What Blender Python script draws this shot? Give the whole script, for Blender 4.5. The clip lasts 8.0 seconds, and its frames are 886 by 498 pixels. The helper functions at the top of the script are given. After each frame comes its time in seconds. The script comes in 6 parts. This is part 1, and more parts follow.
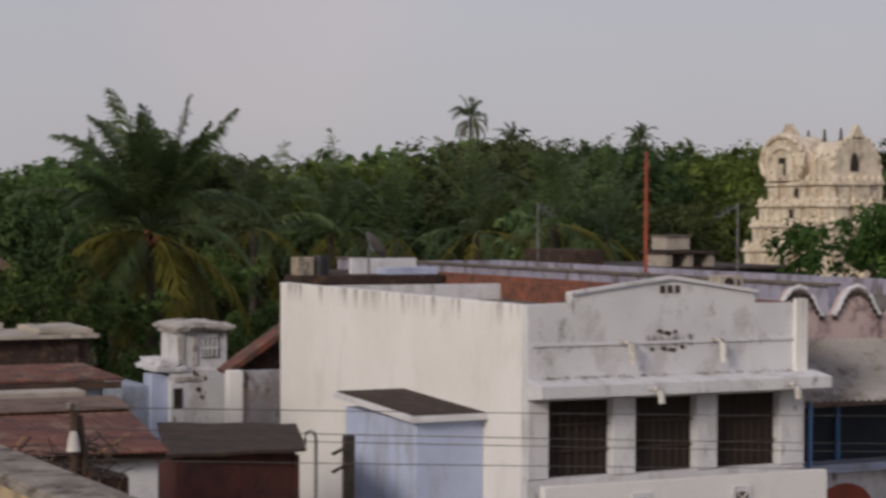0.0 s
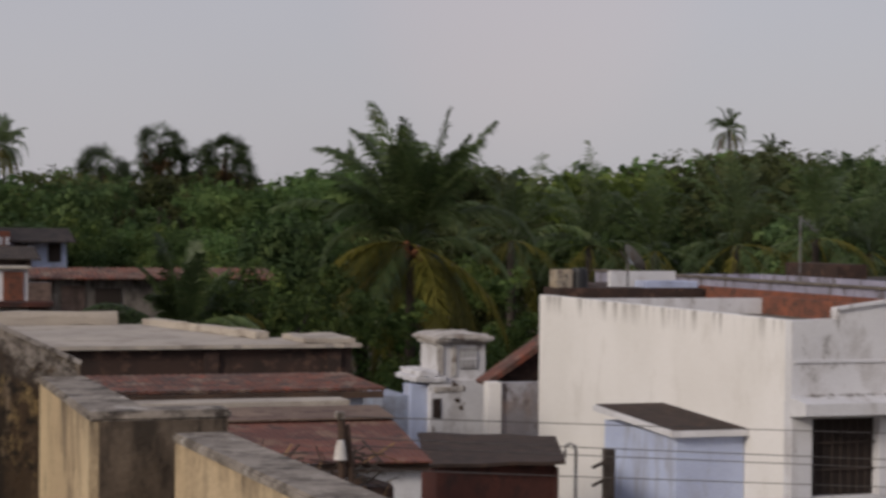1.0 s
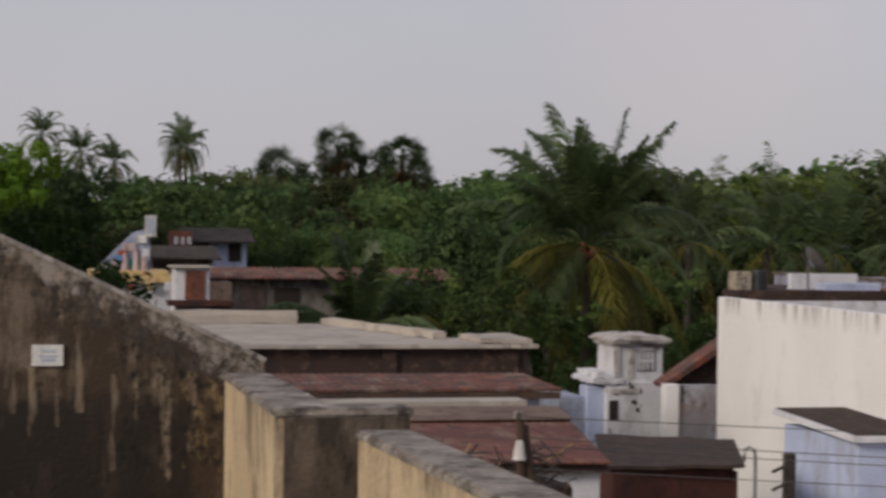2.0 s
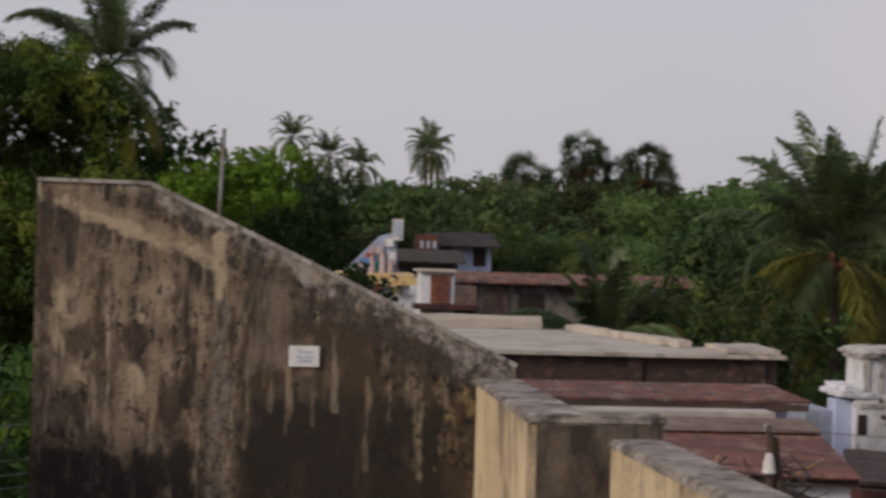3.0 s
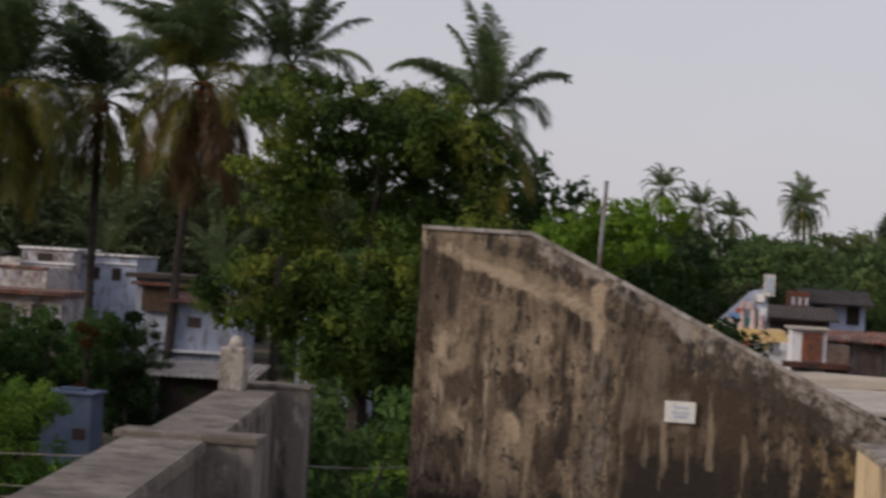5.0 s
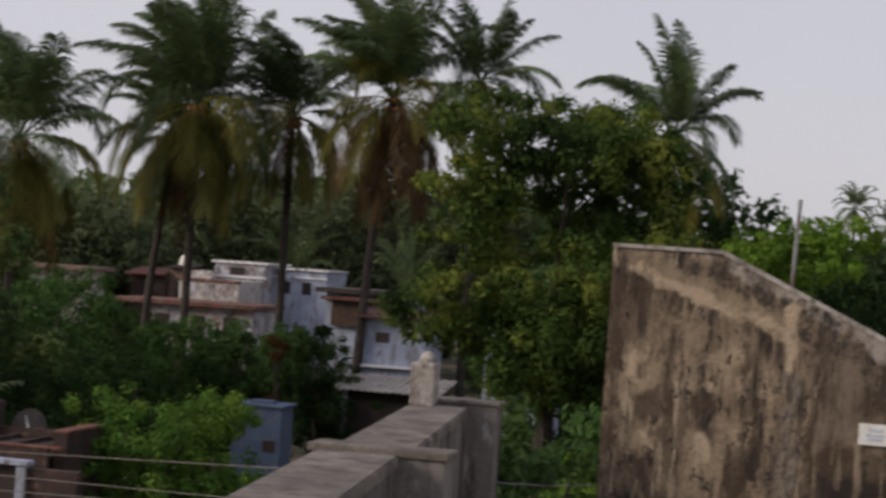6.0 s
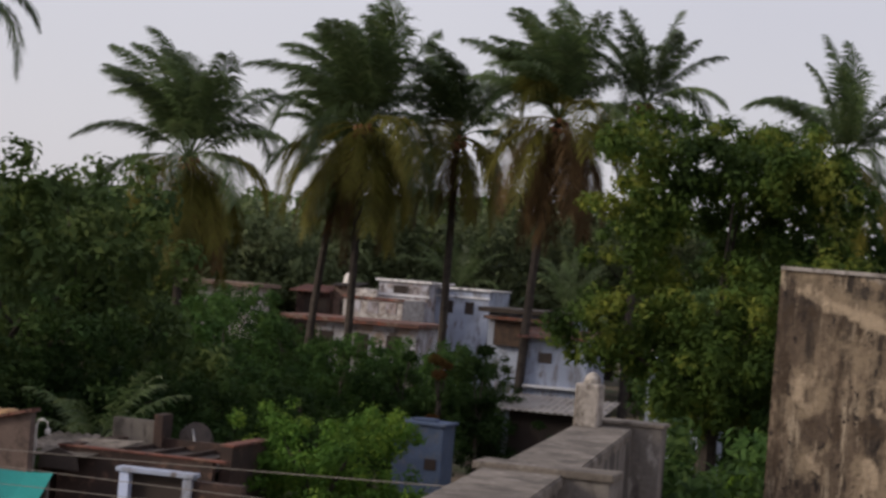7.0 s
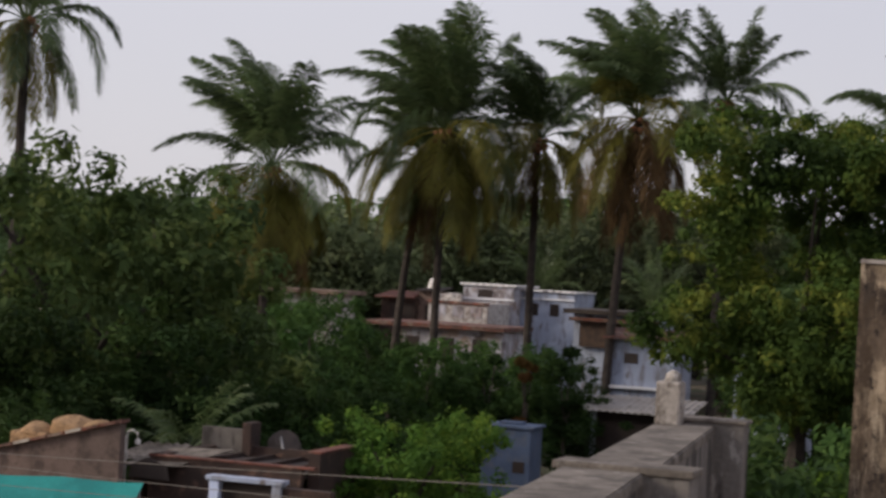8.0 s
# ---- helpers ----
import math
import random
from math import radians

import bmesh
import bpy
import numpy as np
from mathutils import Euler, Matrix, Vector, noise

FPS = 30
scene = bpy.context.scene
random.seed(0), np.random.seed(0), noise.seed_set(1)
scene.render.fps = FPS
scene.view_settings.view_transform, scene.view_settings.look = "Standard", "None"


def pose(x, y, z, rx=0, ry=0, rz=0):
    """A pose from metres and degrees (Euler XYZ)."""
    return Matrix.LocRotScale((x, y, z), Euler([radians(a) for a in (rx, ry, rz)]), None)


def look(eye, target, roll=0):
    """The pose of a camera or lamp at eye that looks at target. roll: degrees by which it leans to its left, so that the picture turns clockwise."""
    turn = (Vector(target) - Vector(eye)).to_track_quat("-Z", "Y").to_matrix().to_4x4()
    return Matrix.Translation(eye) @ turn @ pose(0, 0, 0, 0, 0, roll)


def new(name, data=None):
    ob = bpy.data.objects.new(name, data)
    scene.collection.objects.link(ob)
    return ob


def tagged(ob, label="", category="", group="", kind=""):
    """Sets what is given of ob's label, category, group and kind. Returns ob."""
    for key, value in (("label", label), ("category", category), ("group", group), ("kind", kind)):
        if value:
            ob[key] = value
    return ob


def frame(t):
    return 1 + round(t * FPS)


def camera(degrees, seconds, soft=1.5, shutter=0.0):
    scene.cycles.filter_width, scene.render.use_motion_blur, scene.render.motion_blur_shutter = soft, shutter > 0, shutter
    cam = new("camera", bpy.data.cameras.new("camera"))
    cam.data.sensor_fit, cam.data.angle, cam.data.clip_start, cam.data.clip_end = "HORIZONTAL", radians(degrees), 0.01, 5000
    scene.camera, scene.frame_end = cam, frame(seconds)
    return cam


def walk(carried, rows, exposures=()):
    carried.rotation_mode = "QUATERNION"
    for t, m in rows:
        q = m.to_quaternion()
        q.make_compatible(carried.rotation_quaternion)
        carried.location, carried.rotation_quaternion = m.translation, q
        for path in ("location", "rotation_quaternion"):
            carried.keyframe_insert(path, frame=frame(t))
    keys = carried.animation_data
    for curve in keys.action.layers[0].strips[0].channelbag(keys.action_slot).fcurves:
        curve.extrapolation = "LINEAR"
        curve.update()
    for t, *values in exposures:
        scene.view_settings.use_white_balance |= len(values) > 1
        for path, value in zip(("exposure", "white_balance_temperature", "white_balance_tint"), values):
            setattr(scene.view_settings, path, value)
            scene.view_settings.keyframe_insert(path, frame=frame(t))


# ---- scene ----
cam = camera(25.99, 8.0, soft=3.0, shutter=0.4)
PATH = [
    (0.0, pose(0.000, 0.000, 9.000, 89.011, -0.229, -25.500)),
    (0.5, pose(-0.073, 0.035, 9.002, 89.312, 0.247, -22.257)),
    (1.0, pose(-0.093, 0.046, 9.013, 89.317, -0.532, -17.897)),
    (1.2, pose(-0.099, 0.045, 9.002, 89.383, -0.609, -16.819)),
    (2.3, pose(-0.166, 0.063, 9.000, 89.349, -1.201, -10.561)),
    (2.5, pose(-0.189, 0.064, 9.007, 89.428, -1.675, -8.937)),
    (3.0, pose(-0.226, 0.052, 9.010, 89.335, -1.601, -5.431)),
    (3.5, pose(-0.242, 0.042, 9.015, 89.366, -1.894, -2.792)),
    (4.0, pose(-0.259, 0.069, 9.023, 89.544, -2.285, -0.974)),
    (4.5, pose(-0.284, 0.084, 9.025, 89.826, -2.752, 2.007)),
    (4.7, pose(-0.303, 0.086, 9.024, 90.078, -2.941, 3.477)),
    (5.8, pose(-0.337, 0.052, 9.029, 90.634, -3.987, 10.008)),
    (6.0, pose(-0.344, 0.047, 9.027, 90.528, -3.864, 11.102)),
    (6.5, pose(-0.360, 0.023, 9.029, 90.573, -4.226, 14.381)),
    (7.0, pose(-0.356, -0.001, 9.024, 90.772, -4.590, 15.966)),
    (7.5, pose(-0.344, -0.027, 9.021, 90.825, -4.139, 16.999)),
    (8.0, pose(-0.287, -0.046, 9.016, 90.717, -3.200, 18.506)),
]
walk(cam, PATH, exposures=[(0.0, -0.36), (1.2, -0.32), (3.5, -0.10), (4.7, -0.03), (6.5, 0.10), (8.0, 0.19)])

# ---- light ----
SUN_FROM = Vector((-0.88, -0.47, 0.42)).normalized()
world = bpy.data.worlds.new("dusk_sky")
scene.world = world
world.use_nodes = True
wn, wl = world.node_tree.nodes, world.node_tree.links
wn.clear()
sky = wn.new("ShaderNodeTexSky")
sky.sky_type = "NISHITA"
sky.sun_disc = False
sky.sun_elevation = math.asin(SUN_FROM.z)
sky.sun_rotation = math.atan2(SUN_FROM.x, SUN_FROM.y)
sky.air_density, sky.dust_density = 1.0, 3.0
sky_bg = wn.new("ShaderNodeBackground")
sky_bg.inputs[1].default_value = 0.02
wl.new(sky.outputs[0], sky_bg.inputs[0])
# thin even overcast, a little brighter towards the low sky
wcoord = wn.new("ShaderNodeTexCoord")
wsep = wn.new("ShaderNodeSeparateXYZ")
wl.new(wcoord.outputs["Generated"], wsep.inputs[0])
wramp = wn.new("ShaderNodeValToRGB")
wl.new(wsep.outputs[2], wramp.inputs[0])
wramp.color_ramp.elements[0].position, wramp.color_ramp.elements[0].color = 0.0, (0.535, 0.514, 0.548, 1)
wramp.color_ramp.elements[1].position, wramp.color_ramp.elements[1].color = 0.30, (0.50, 0.493, 0.575, 1)
wnoise = wn.new("ShaderNodeTexNoise")
wnoise.inputs["Scale"].default_value = 3.0
wnoise.inputs["Detail"].default_value = 3.0
wl.new(wcoord.outputs["Generated"], wnoise.inputs["Vector"])
wmix = wn.new("ShaderNodeMix")
wmix.data_type = "RGBA"
wmix.blend_type = "SOFT_LIGHT"
wmix.inputs[0].default_value = 0.22
wl.new(wramp.outputs[0], wmix.inputs[6])
wl.new(wnoise.outputs[0], wmix.inputs[7])
# faint pink glow low in the haze
wdot = wn.new("ShaderNodeVectorMath")
wdot.operation = "DOT_PRODUCT"
wnorm = wn.new("ShaderNodeVectorMath")
wnorm.operation = "NORMALIZE"
wl.new(wcoord.outputs["Generated"], wnorm.inputs[0])
wl.new(wnorm.outputs[0], wdot.inputs[0])
wdot.inputs[1].default_value = Vector((0.345, 0.929, 0.13)).normalized()
wglow = wn.new("ShaderNodeMapRange")
wglow.interpolation_type = "SMOOTHSTEP"
wglow.inputs[1].default_value, wglow.inputs[2].default_value, wglow.inputs[4].default_value = 0.994, 1.0, 0.3
wl.new(wdot.outputs["Value"], wglow.inputs[0])
wpink = wn.new("ShaderNodeMix")
wpink.data_type = "RGBA"
wl.new(wglow.outputs[0], wpink.inputs[0])
wl.new(wmix.outputs[2], wpink.inputs[6])
wpink.inputs[7].default_value = (0.66, 0.53, 0.545, 1)
cloud_bg = wn.new("ShaderNodeBackground")
cloud_bg.inputs[1].default_value = 1.0
wl.new(wpink.outputs[2], cloud_bg.inputs[0])
wadd = wn.new("ShaderNodeAddShader")
wl.new(sky_bg.outputs[0], wadd.inputs[0])
wl.new(cloud_bg.outputs[0], wadd.inputs[1])
wout = wn.new("ShaderNodeOutputWorld")
wl.new(wadd.outputs[0], wout.inputs[0])

sun_data = bpy.data.lights.new("sun", "SUN")
sun_data.energy, sun_data.angle, sun_data.color = 2.1, radians(14), (1.0, 0.9, 0.78)
sun = new("sun", sun_data)
sun.matrix_basis = look((0, 0, 60), Vector((0, 0, 60)) - SUN_FROM)


# ---- materials ----
def surface(name, a, b, stain=None, scale=1.2, streak=0.0, amount=0.45, rough=0.85, bump=0.25, metal=0.0, grain=28.0, island=0.0, layers=(), drips=None):
    """Weathered surface: a to b in broad blotches, then layers of stain (colour, scale, streak, share, edge), fine grain and relief.
    drips: a height range below a coping in which dark runs hang."""
    m = bpy.data.materials.new(name)
    m.use_nodes = True
    n, l = m.node_tree.nodes, m.node_tree.links
    bs = n["Principled BSDF"]
    bs.inputs["Roughness"].default_value, bs.inputs["Metallic"].default_value = rough, metal
    bs.inputs["Specular IOR Level"].default_value = 0.3
    co = n.new("ShaderNodeTexCoord")
    big = n.new("ShaderNodeTexNoise")
    big.inputs["Scale"].default_value, big.inputs["Detail"].default_value = scale, 5.0
    l.new(co.outputs["Object"], big.inputs["Vector"])
    fine = n.new("ShaderNodeTexNoise")
    fine.inputs["Scale"].default_value, fine.inputs["Detail"].default_value = grain, 4.0
    l.new(co.outputs["Object"], fine.inputs["Vector"])
    r1 = n.new("ShaderNodeValToRGB")
    r1.color_ramp.elements[0].position, r1.color_ramp.elements[0].color = 0.40, (*a, 1)
    r1.color_ramp.elements[1].position, r1.color_ramp.elements[1].color = 0.60, (*b, 1)
    l.new(big.outputs[0], r1.inputs[0])
    col = r1.outputs[0]
    rows = list(layers)
    if stain:
        rows.append((stain, scale * 2.4, streak, amount * 0.8, 0.07))
    if drips:
        rows.append((drips[2], 3.6, 0.90, 0.36, 0.07))
    for k, (tone, sc, st, share, edge) in enumerate(rows):
        mp = n.new("ShaderNodeMapping")
        mp.inputs["Scale"].default_value = (1, 1, 1 - st)
        mp.inputs["Location"].default_value = (3.1 * k, 1.7 * k, 2.3 * k)
        l.new(co.outputs["Object"], mp.inputs["Vector"])
        sn = n.new("ShaderNodeTexNoise")
        sn.inputs["Scale"].default_value, sn.inputs["Detail"].default_value, sn.inputs["Roughness"].default_value = sc, 8.0, 0.66
        l.new(mp.outputs[0], sn.inputs["Vector"])
        mid = 0.5 + (0.5 - share) * 0.36
        r2 = n.new("ShaderNodeMapRange")
        r2.inputs[1].default_value, r2.inputs[2].default_value = mid - edge, mid + edge
        l.new(sn.outputs[0], r2.inputs[0])
        fac = r2.outputs[0]
        if drips and k == len(rows) - 1:
            sp = n.new("ShaderNodeSeparateXYZ")
            l.new(co.outputs["Object"], sp.inputs[0])
            hz = n.new("ShaderNodeMapRange")
            hz.inputs[1].default_value, hz.inputs[2].default_value = drips[0], drips[1]
            l.new(sp.outputs[2], hz.inputs[0])
            mul = n.new("ShaderNodeMath")
            mul.operation = "MULTIPLY"
            l.new(fac, mul.inputs[0])
            l.new(hz.outputs[0], mul.inputs[1])
            fac = mul.outputs[0]
        mx = n.new("ShaderNodeMix")
        mx.data_type = "RGBA"
        l.new(fac, mx.inputs[0])
        l.new(col, mx.inputs[6])
        mx.inputs[7].default_value = (*tone, 1)
        col = mx.outputs[2]
    if island:
        geo = n.new("ShaderNodeNewGeometry")
        inf = n.new("ShaderNodeObjectInfo")
        ad = n.new("ShaderNodeMath")
        ad.operation = "ADD"
        l.new(geo.outputs["Random Per Island"], ad.inputs[0])
        l.new(inf.outputs["Random"], ad.inputs[1])
        mr = n.new("ShaderNodeMapRange")
        mr.inputs[2].default_value, mr.inputs[3].default_value, mr.inputs[4].default_value = 2.0, 1 - island, 1 + island
        l.new(ad.outputs[0], mr.inputs[0])
        hv = n.new("ShaderNodeHueSaturation")
        l.new(mr.outputs[0], hv.inputs["Value"])
        l.new(col, hv.inputs["Color"])
        col = hv.outputs[0]
    g = n.new("ShaderNodeMix")
    g.data_type, g.blend_type = "RGBA", "OVERLAY"
    g.inputs[0].default_value = 0.35
    l.new(col, g.inputs[6])
    l.new(fine.outputs[0], g.inputs[7])
    l.new(g.outputs[2], bs.inputs["Base Color"])
    if bump:
        bp = n.new("ShaderNodeBump")
        bp.inputs["Strength"].default_value, bp.inputs["Distance"].default_value = bump, 0.02
        l.new(fine.outputs[0], bp.inputs["Height"])
        l.new(bp.outputs[0], bs.inputs["Normal"])
    return m


def foliage(name, a, b, c, rough=0.7, spread=(0.65, 1.35), clump=0.9, mixed=0.35, gloss=0.12):
    """Leaves: three greens spread bough by bough, leaf by leaf and plant by plant, a little light through the blade."""
    m = bpy.data.materials.new(name)
    m.use_nodes = True
    n, l = m.node_tree.nodes, m.node_tree.links
    bs = n["Principled BSDF"]
    bs.inputs["Roughness"].default_value = rough
    bs.inputs["Specular IOR Level"].default_value = gloss
    geo = n.new("ShaderNodeNewGeometry")
    ramp = n.new("ShaderNodeValToRGB")
    ramp.color_ramp.elements[0].color, ramp.color_ramp.elements[1].color = (*a, 1), (*c, 1)
    e = ramp.color_ramp.elements.new(0.55)
    e.color = (*b, 1)
    at = n.new("ShaderNodeTexCoord")
    bough = n.new("ShaderNodeTexNoise")
    bough.inputs["Scale"].default_value, bough.inputs["Detail"].default_value = clump, 2.0
    l.new(at.outputs["Object"], bough.inputs["Vector"])
    tone = n.new("ShaderNodeMapRange")
    tone.inputs[1].default_value, tone.inputs[2].default_value = 0.32, 0.68
    l.new(bough.outputs[0], tone.inputs[0])
    share = n.new("ShaderNodeMix")
    share.inputs[0].default_value = mixed
    l.new(tone.outputs[0], share.inputs[2])
    l.new(geo.outputs["Random Per Island"], share.inputs[3])
    l.new(share.outputs[0], ramp.inputs[0])
    inf = n.new("ShaderNodeObjectInfo")
    mr = n.new("ShaderNodeMapRange")
    mr.inputs[3].default_value, mr.inputs[4].default_value = spread
    l.new(inf.outputs["Random"], mr.inputs[0])
    co = n.new("ShaderNodeTexCoord")
    nz = n.new("ShaderNodeTexNoise")
    nz.inputs["Scale"].default_value = 0.6
    l.new(co.outputs["Object"], nz.inputs["Vector"])
    mr2 = n.new("ShaderNodeMapRange")
    mr2.inputs[1].default_value, mr2.inputs[2].default_value = 0.3, 0.7
    mr2.inputs[3].default_value, mr2.inputs[4].default_value = 0.7, 1.35
    l.new(nz.outputs[0], mr2.inputs[0])
    mu = n.new("ShaderNodeMath")
    mu.operation = "MULTIPLY"
    l.new(mr.outputs[0], mu.inputs[0])
    l.new(mr2.outputs[0], mu.inputs[1])
    hv = n.new("ShaderNodeHueSaturation")
    l.new(ramp.outputs[0], hv.inputs["Color"])
    l.new(mu.outputs[0], hv.inputs["Value"])
    l.new(hv.outputs[0], bs.inputs["Base Color"])
    tr = n.new("ShaderNodeBsdfTranslucent")
    l.new(hv.outputs[0], tr.inputs["Color"])
    ms = n.new("ShaderNodeMixShader")
    ms.inputs[0].default_value = 0.32
    l.new(bs.outputs[0], ms.inputs[1])
    l.new(tr.outputs[0], ms.inputs[2])
    l.new(ms.outputs[0], n["Material Output"].inputs[0])
    return m


WHITEWASH = surface("whitewash", (0.82, 0.79, 0.765), (0.77, 0.74, 0.71), (0.70, 0.665, 0.63), 0.45, 0.55, 0.14, 0.9, 0.15, drips=(6.95, 7.55, (0.20, 0.175, 0.155)))
OLDWHITE = surface("old_whitewash", (0.70, 0.69, 0.71), (0.62, 0.61, 0.63), (0.50, 0.48, 0.485), 0.7, 0.5, 0.36, 0.92, 0.25, layers=[((0.22, 0.19, 0.175), 2.8, 0.5, 0.10, 0.03)])
PALEBLUE = surface("pale_blue_limewash", (0.50, 0.56, 0.74), (0.44, 0.49, 0.66), (0.38, 0.40, 0.50), 0.7, 0.7, 0.36)
BLUEGREY = surface("faded_blue_plaster", (0.39, 0.425, 0.52), (0.31, 0.345, 0.44), (0.20, 0.20, 0.22), 0.8, 0.6, 0.40, layers=[((0.15, 0.13, 0.125), 2.4, 0.7, 0.20, 0.05)])
STAINED = surface("rain_stained_plaster", (0.225, 0.168, 0.113), (0.145, 0.107, 0.074), None, 1.5, 0, 0, 0.95, 0.7, grain=24, layers=[((0.33, 0.25, 0.17), 3.0, 0.30, 0.34, 0.07), ((0.095, 0.068, 0.048), 3.6, 0.70, 0.46, 0.07), ((0.045, 0.034, 0.026), 7.0, 0.84, 0.34, 0.06), ((0.34, 0.27, 0.19), 12.0, 0.85, 0.20, 0.05), ((0.026, 0.020, 0.017), 16.0, 0.35, 0.24, 0.04)])


def stain_run(m, tone, x0, x1, soft, z0, z1, share, scale, streak, slope=0.0, edge=0.08, wander=0.0):
    """One old stain on a wall: a band of plan x0 to x1 between two heights, ragged at its edges and broken up by noise."""
    n, l = m.node_tree.nodes, m.node_tree.links
    bs = n["Principled BSDF"]
    before = bs.inputs["Base Color"].links[0].from_socket
    geo = n.new("ShaderNodeNewGeometry")
    mp = n.new("ShaderNodeMapping")
    mp.inputs["Scale"].default_value = (1, 1, 1 - streak)
    l.new(geo.outputs["Position"], mp.inputs["Vector"])
    sn = n.new("ShaderNodeTexNoise")
    sn.inputs["Scale"].default_value, sn.inputs["Detail"].default_value, sn.inputs["Roughness"].default_value = scale, 8.0, 0.68
    l.new(mp.outputs[0], sn.inputs["Vector"])
    drift = n.new("ShaderNodeTexNoise")
    drift.inputs["Scale"].default_value, drift.inputs["Detail"].default_value, drift.inputs["Roughness"].default_value = 3.4, 4.0, 0.6
    l.new(geo.outputs["Position"], drift.inputs["Vector"])
    moved = n.new("ShaderNodeVectorMath")
    moved.operation = "MULTIPLY_ADD"
    l.new(drift.outputs["Color"], moved.inputs[0])
    moved.inputs[1].default_value = (wander, wander, wander * 1.6)
    back = n.new("ShaderNodeVectorMath")
    back.operation = "SUBTRACT"
    l.new(geo.outputs["Position"], back.inputs[0])
    back.inputs[1].default_value = (wander / 2, wander / 2, wander * 0.8)
    l.new(back.outputs[0], moved.inputs[2])
    sp = n.new("ShaderNodeSeparateXYZ")
    l.new(moved.outputs[0], sp.inputs[0])
    up = n.new("ShaderNodeMath")
    up.operation = "MULTIPLY_ADD"
    l.new(sp.outputs[0], up.inputs[0])
    up.inputs[1].default_value = slope
    l.new(sp.outputs[2], up.inputs[2])
    fac = None
    for socket, lo, hi in ((0, x0 - soft, x0 + soft), (0, x1 + soft, x1 - soft), (2, z0 - soft, z0 + soft), (2, z1 + soft, z1 - soft)):
        r = n.new("ShaderNodeMapRange")
        r.inputs[1].default_value, r.inputs[2].default_value = lo, hi
        l.new(up.outputs[0] if socket == 2 else sp.outputs[0], r.inputs[0])
        if fac is None:
            fac = r.outputs[0]
        else:
            mu = n.new("ShaderNodeMath")
            mu.operation = "MULTIPLY"
            l.new(fac, mu.inputs[0])
            l.new(r.outputs[0], mu.inputs[1])
            fac = mu.outputs[0]
    ad = n.new("ShaderNodeMath")
    ad.operation = "MULTIPLY_ADD"
    l.new(fac, ad.inputs[0])
    ad.inputs[1].default_value = 0.42
    l.new(sn.outputs[0], ad.inputs[2])
    cut = n.new("ShaderNodeMapRange")
    cut.inputs[1].default_value, cut.inputs[2].default_value = 0.92 + (0.5 - share) * 0.36 - edge, 0.92 + (0.5 - share) * 0.36 + edge
    l.new(ad.outputs[0], cut.inputs[0])
    mx = n.new("ShaderNodeMix")
    mx.data_type = "RGBA"
    l.new(cut.outputs[0], mx.inputs[0])
    l.new(before, mx.inputs[6])
    mx.inputs[7].default_value = (*tone, 1)
    l.new(mx.outputs[2], bs.inputs["Base Color"])


PALE, TAN, SOOT, UMBER, LICHEN = (0.39, 0.30, 0.205), (0.248, 0.188, 0.125), (0.030, 0.023, 0.018), (0.060, 0.041, 0.027), (0.27, 0.235, 0.20)
# dark damp face under the slope, then the paler panel by the free edge
stain_run(STAINED, UMBER, -0.42, 1.62, 0.10, 6.3, 8.34, 0.76, 3.0, 0.76, edge=0.10, wander=0.3)
stain_run(STAINED, SOOT, -0.36, 1.30, 0.12, 6.3, 7.70, 0.80, 4.4, 0.74, edge=0.09, wander=0.4)
stain_run(STAINED, (0.17, 0.13, 0.095), -0.40, 0.25, 0.10, 7.75, 8.60, 0.50, 6.0, 0.6, edge=0.10, wander=0.3)
for x0, x1, z0, z1, share in ((-1.84, -1.46, 8.06, 8.60, 0.56), (-1.38, -0.98, 8.08, 8.70, 0.48), (-1.82, -1.40, 7.55, 8.06, 0.46), (-1.36, -1.00, 7.42, 7.95, 0.52), (-1.88, -1.52, 7.10, 7.66, 0.42), (-1.52, -1.06, 7.14, 7.60, 0.42), (-1.62, -1.20, 8.50, 8.86, 0.42)):
    stain_run(STAINED, TAN, x0, x1, 0.08, z0, z1, share, 6.5, 0.45, edge=0.08, wander=0.35)
for x0, x1, z0, z1, share in ((-1.84, -1.54, 8.14, 8.50, 0.46), (-1.30, -1.02, 8.14, 8.54, 0.40), (-1.30, -1.04, 7.54, 7.86, 0.46), (-1.70, -1.45, 7.66, 8.0, 0.36)):
    stain_run(STAINED, PALE, x0, x1, 0.07, z0, z1, share, 9.0, 0.40, edge=0.09, wander=0.3)
for x0, x1, z0, z1, share in ((-0.92, -0.68, 6.9, 8.78, 0.60), (-1.54, -1.36, 7.95, 8.95, 0.50), (-1.97, -1.78, 7.4, 9.05, 0.48), (-1.88, -1.25, 8.60, 9.0, 0.44), (-1.75, -1.00, 7.98, 8.16, 0.50), (-1.04, -0.90, 6.9, 8.1, 0.44), (-1.48, -1.36, 7.1, 7.9, 0.44)):
    stain_run(STAINED, UMBER, x0, x1, 0.06, z0, z1, share, 8.0, 0.66, edge=0.08, wander=0.22)
stain_run(STAINED, SOOT, -1.95, -0.62, 0.12, 6.3, 7.30, 0.74, 5.0, 0.62, edge=0.10, wander=0.4)
stain_run(STAINED, SOOT, -0.84, -0.64, 0.04, 7.5, 8.75, 0.46, 10.0, 0.75, wander=0.15)
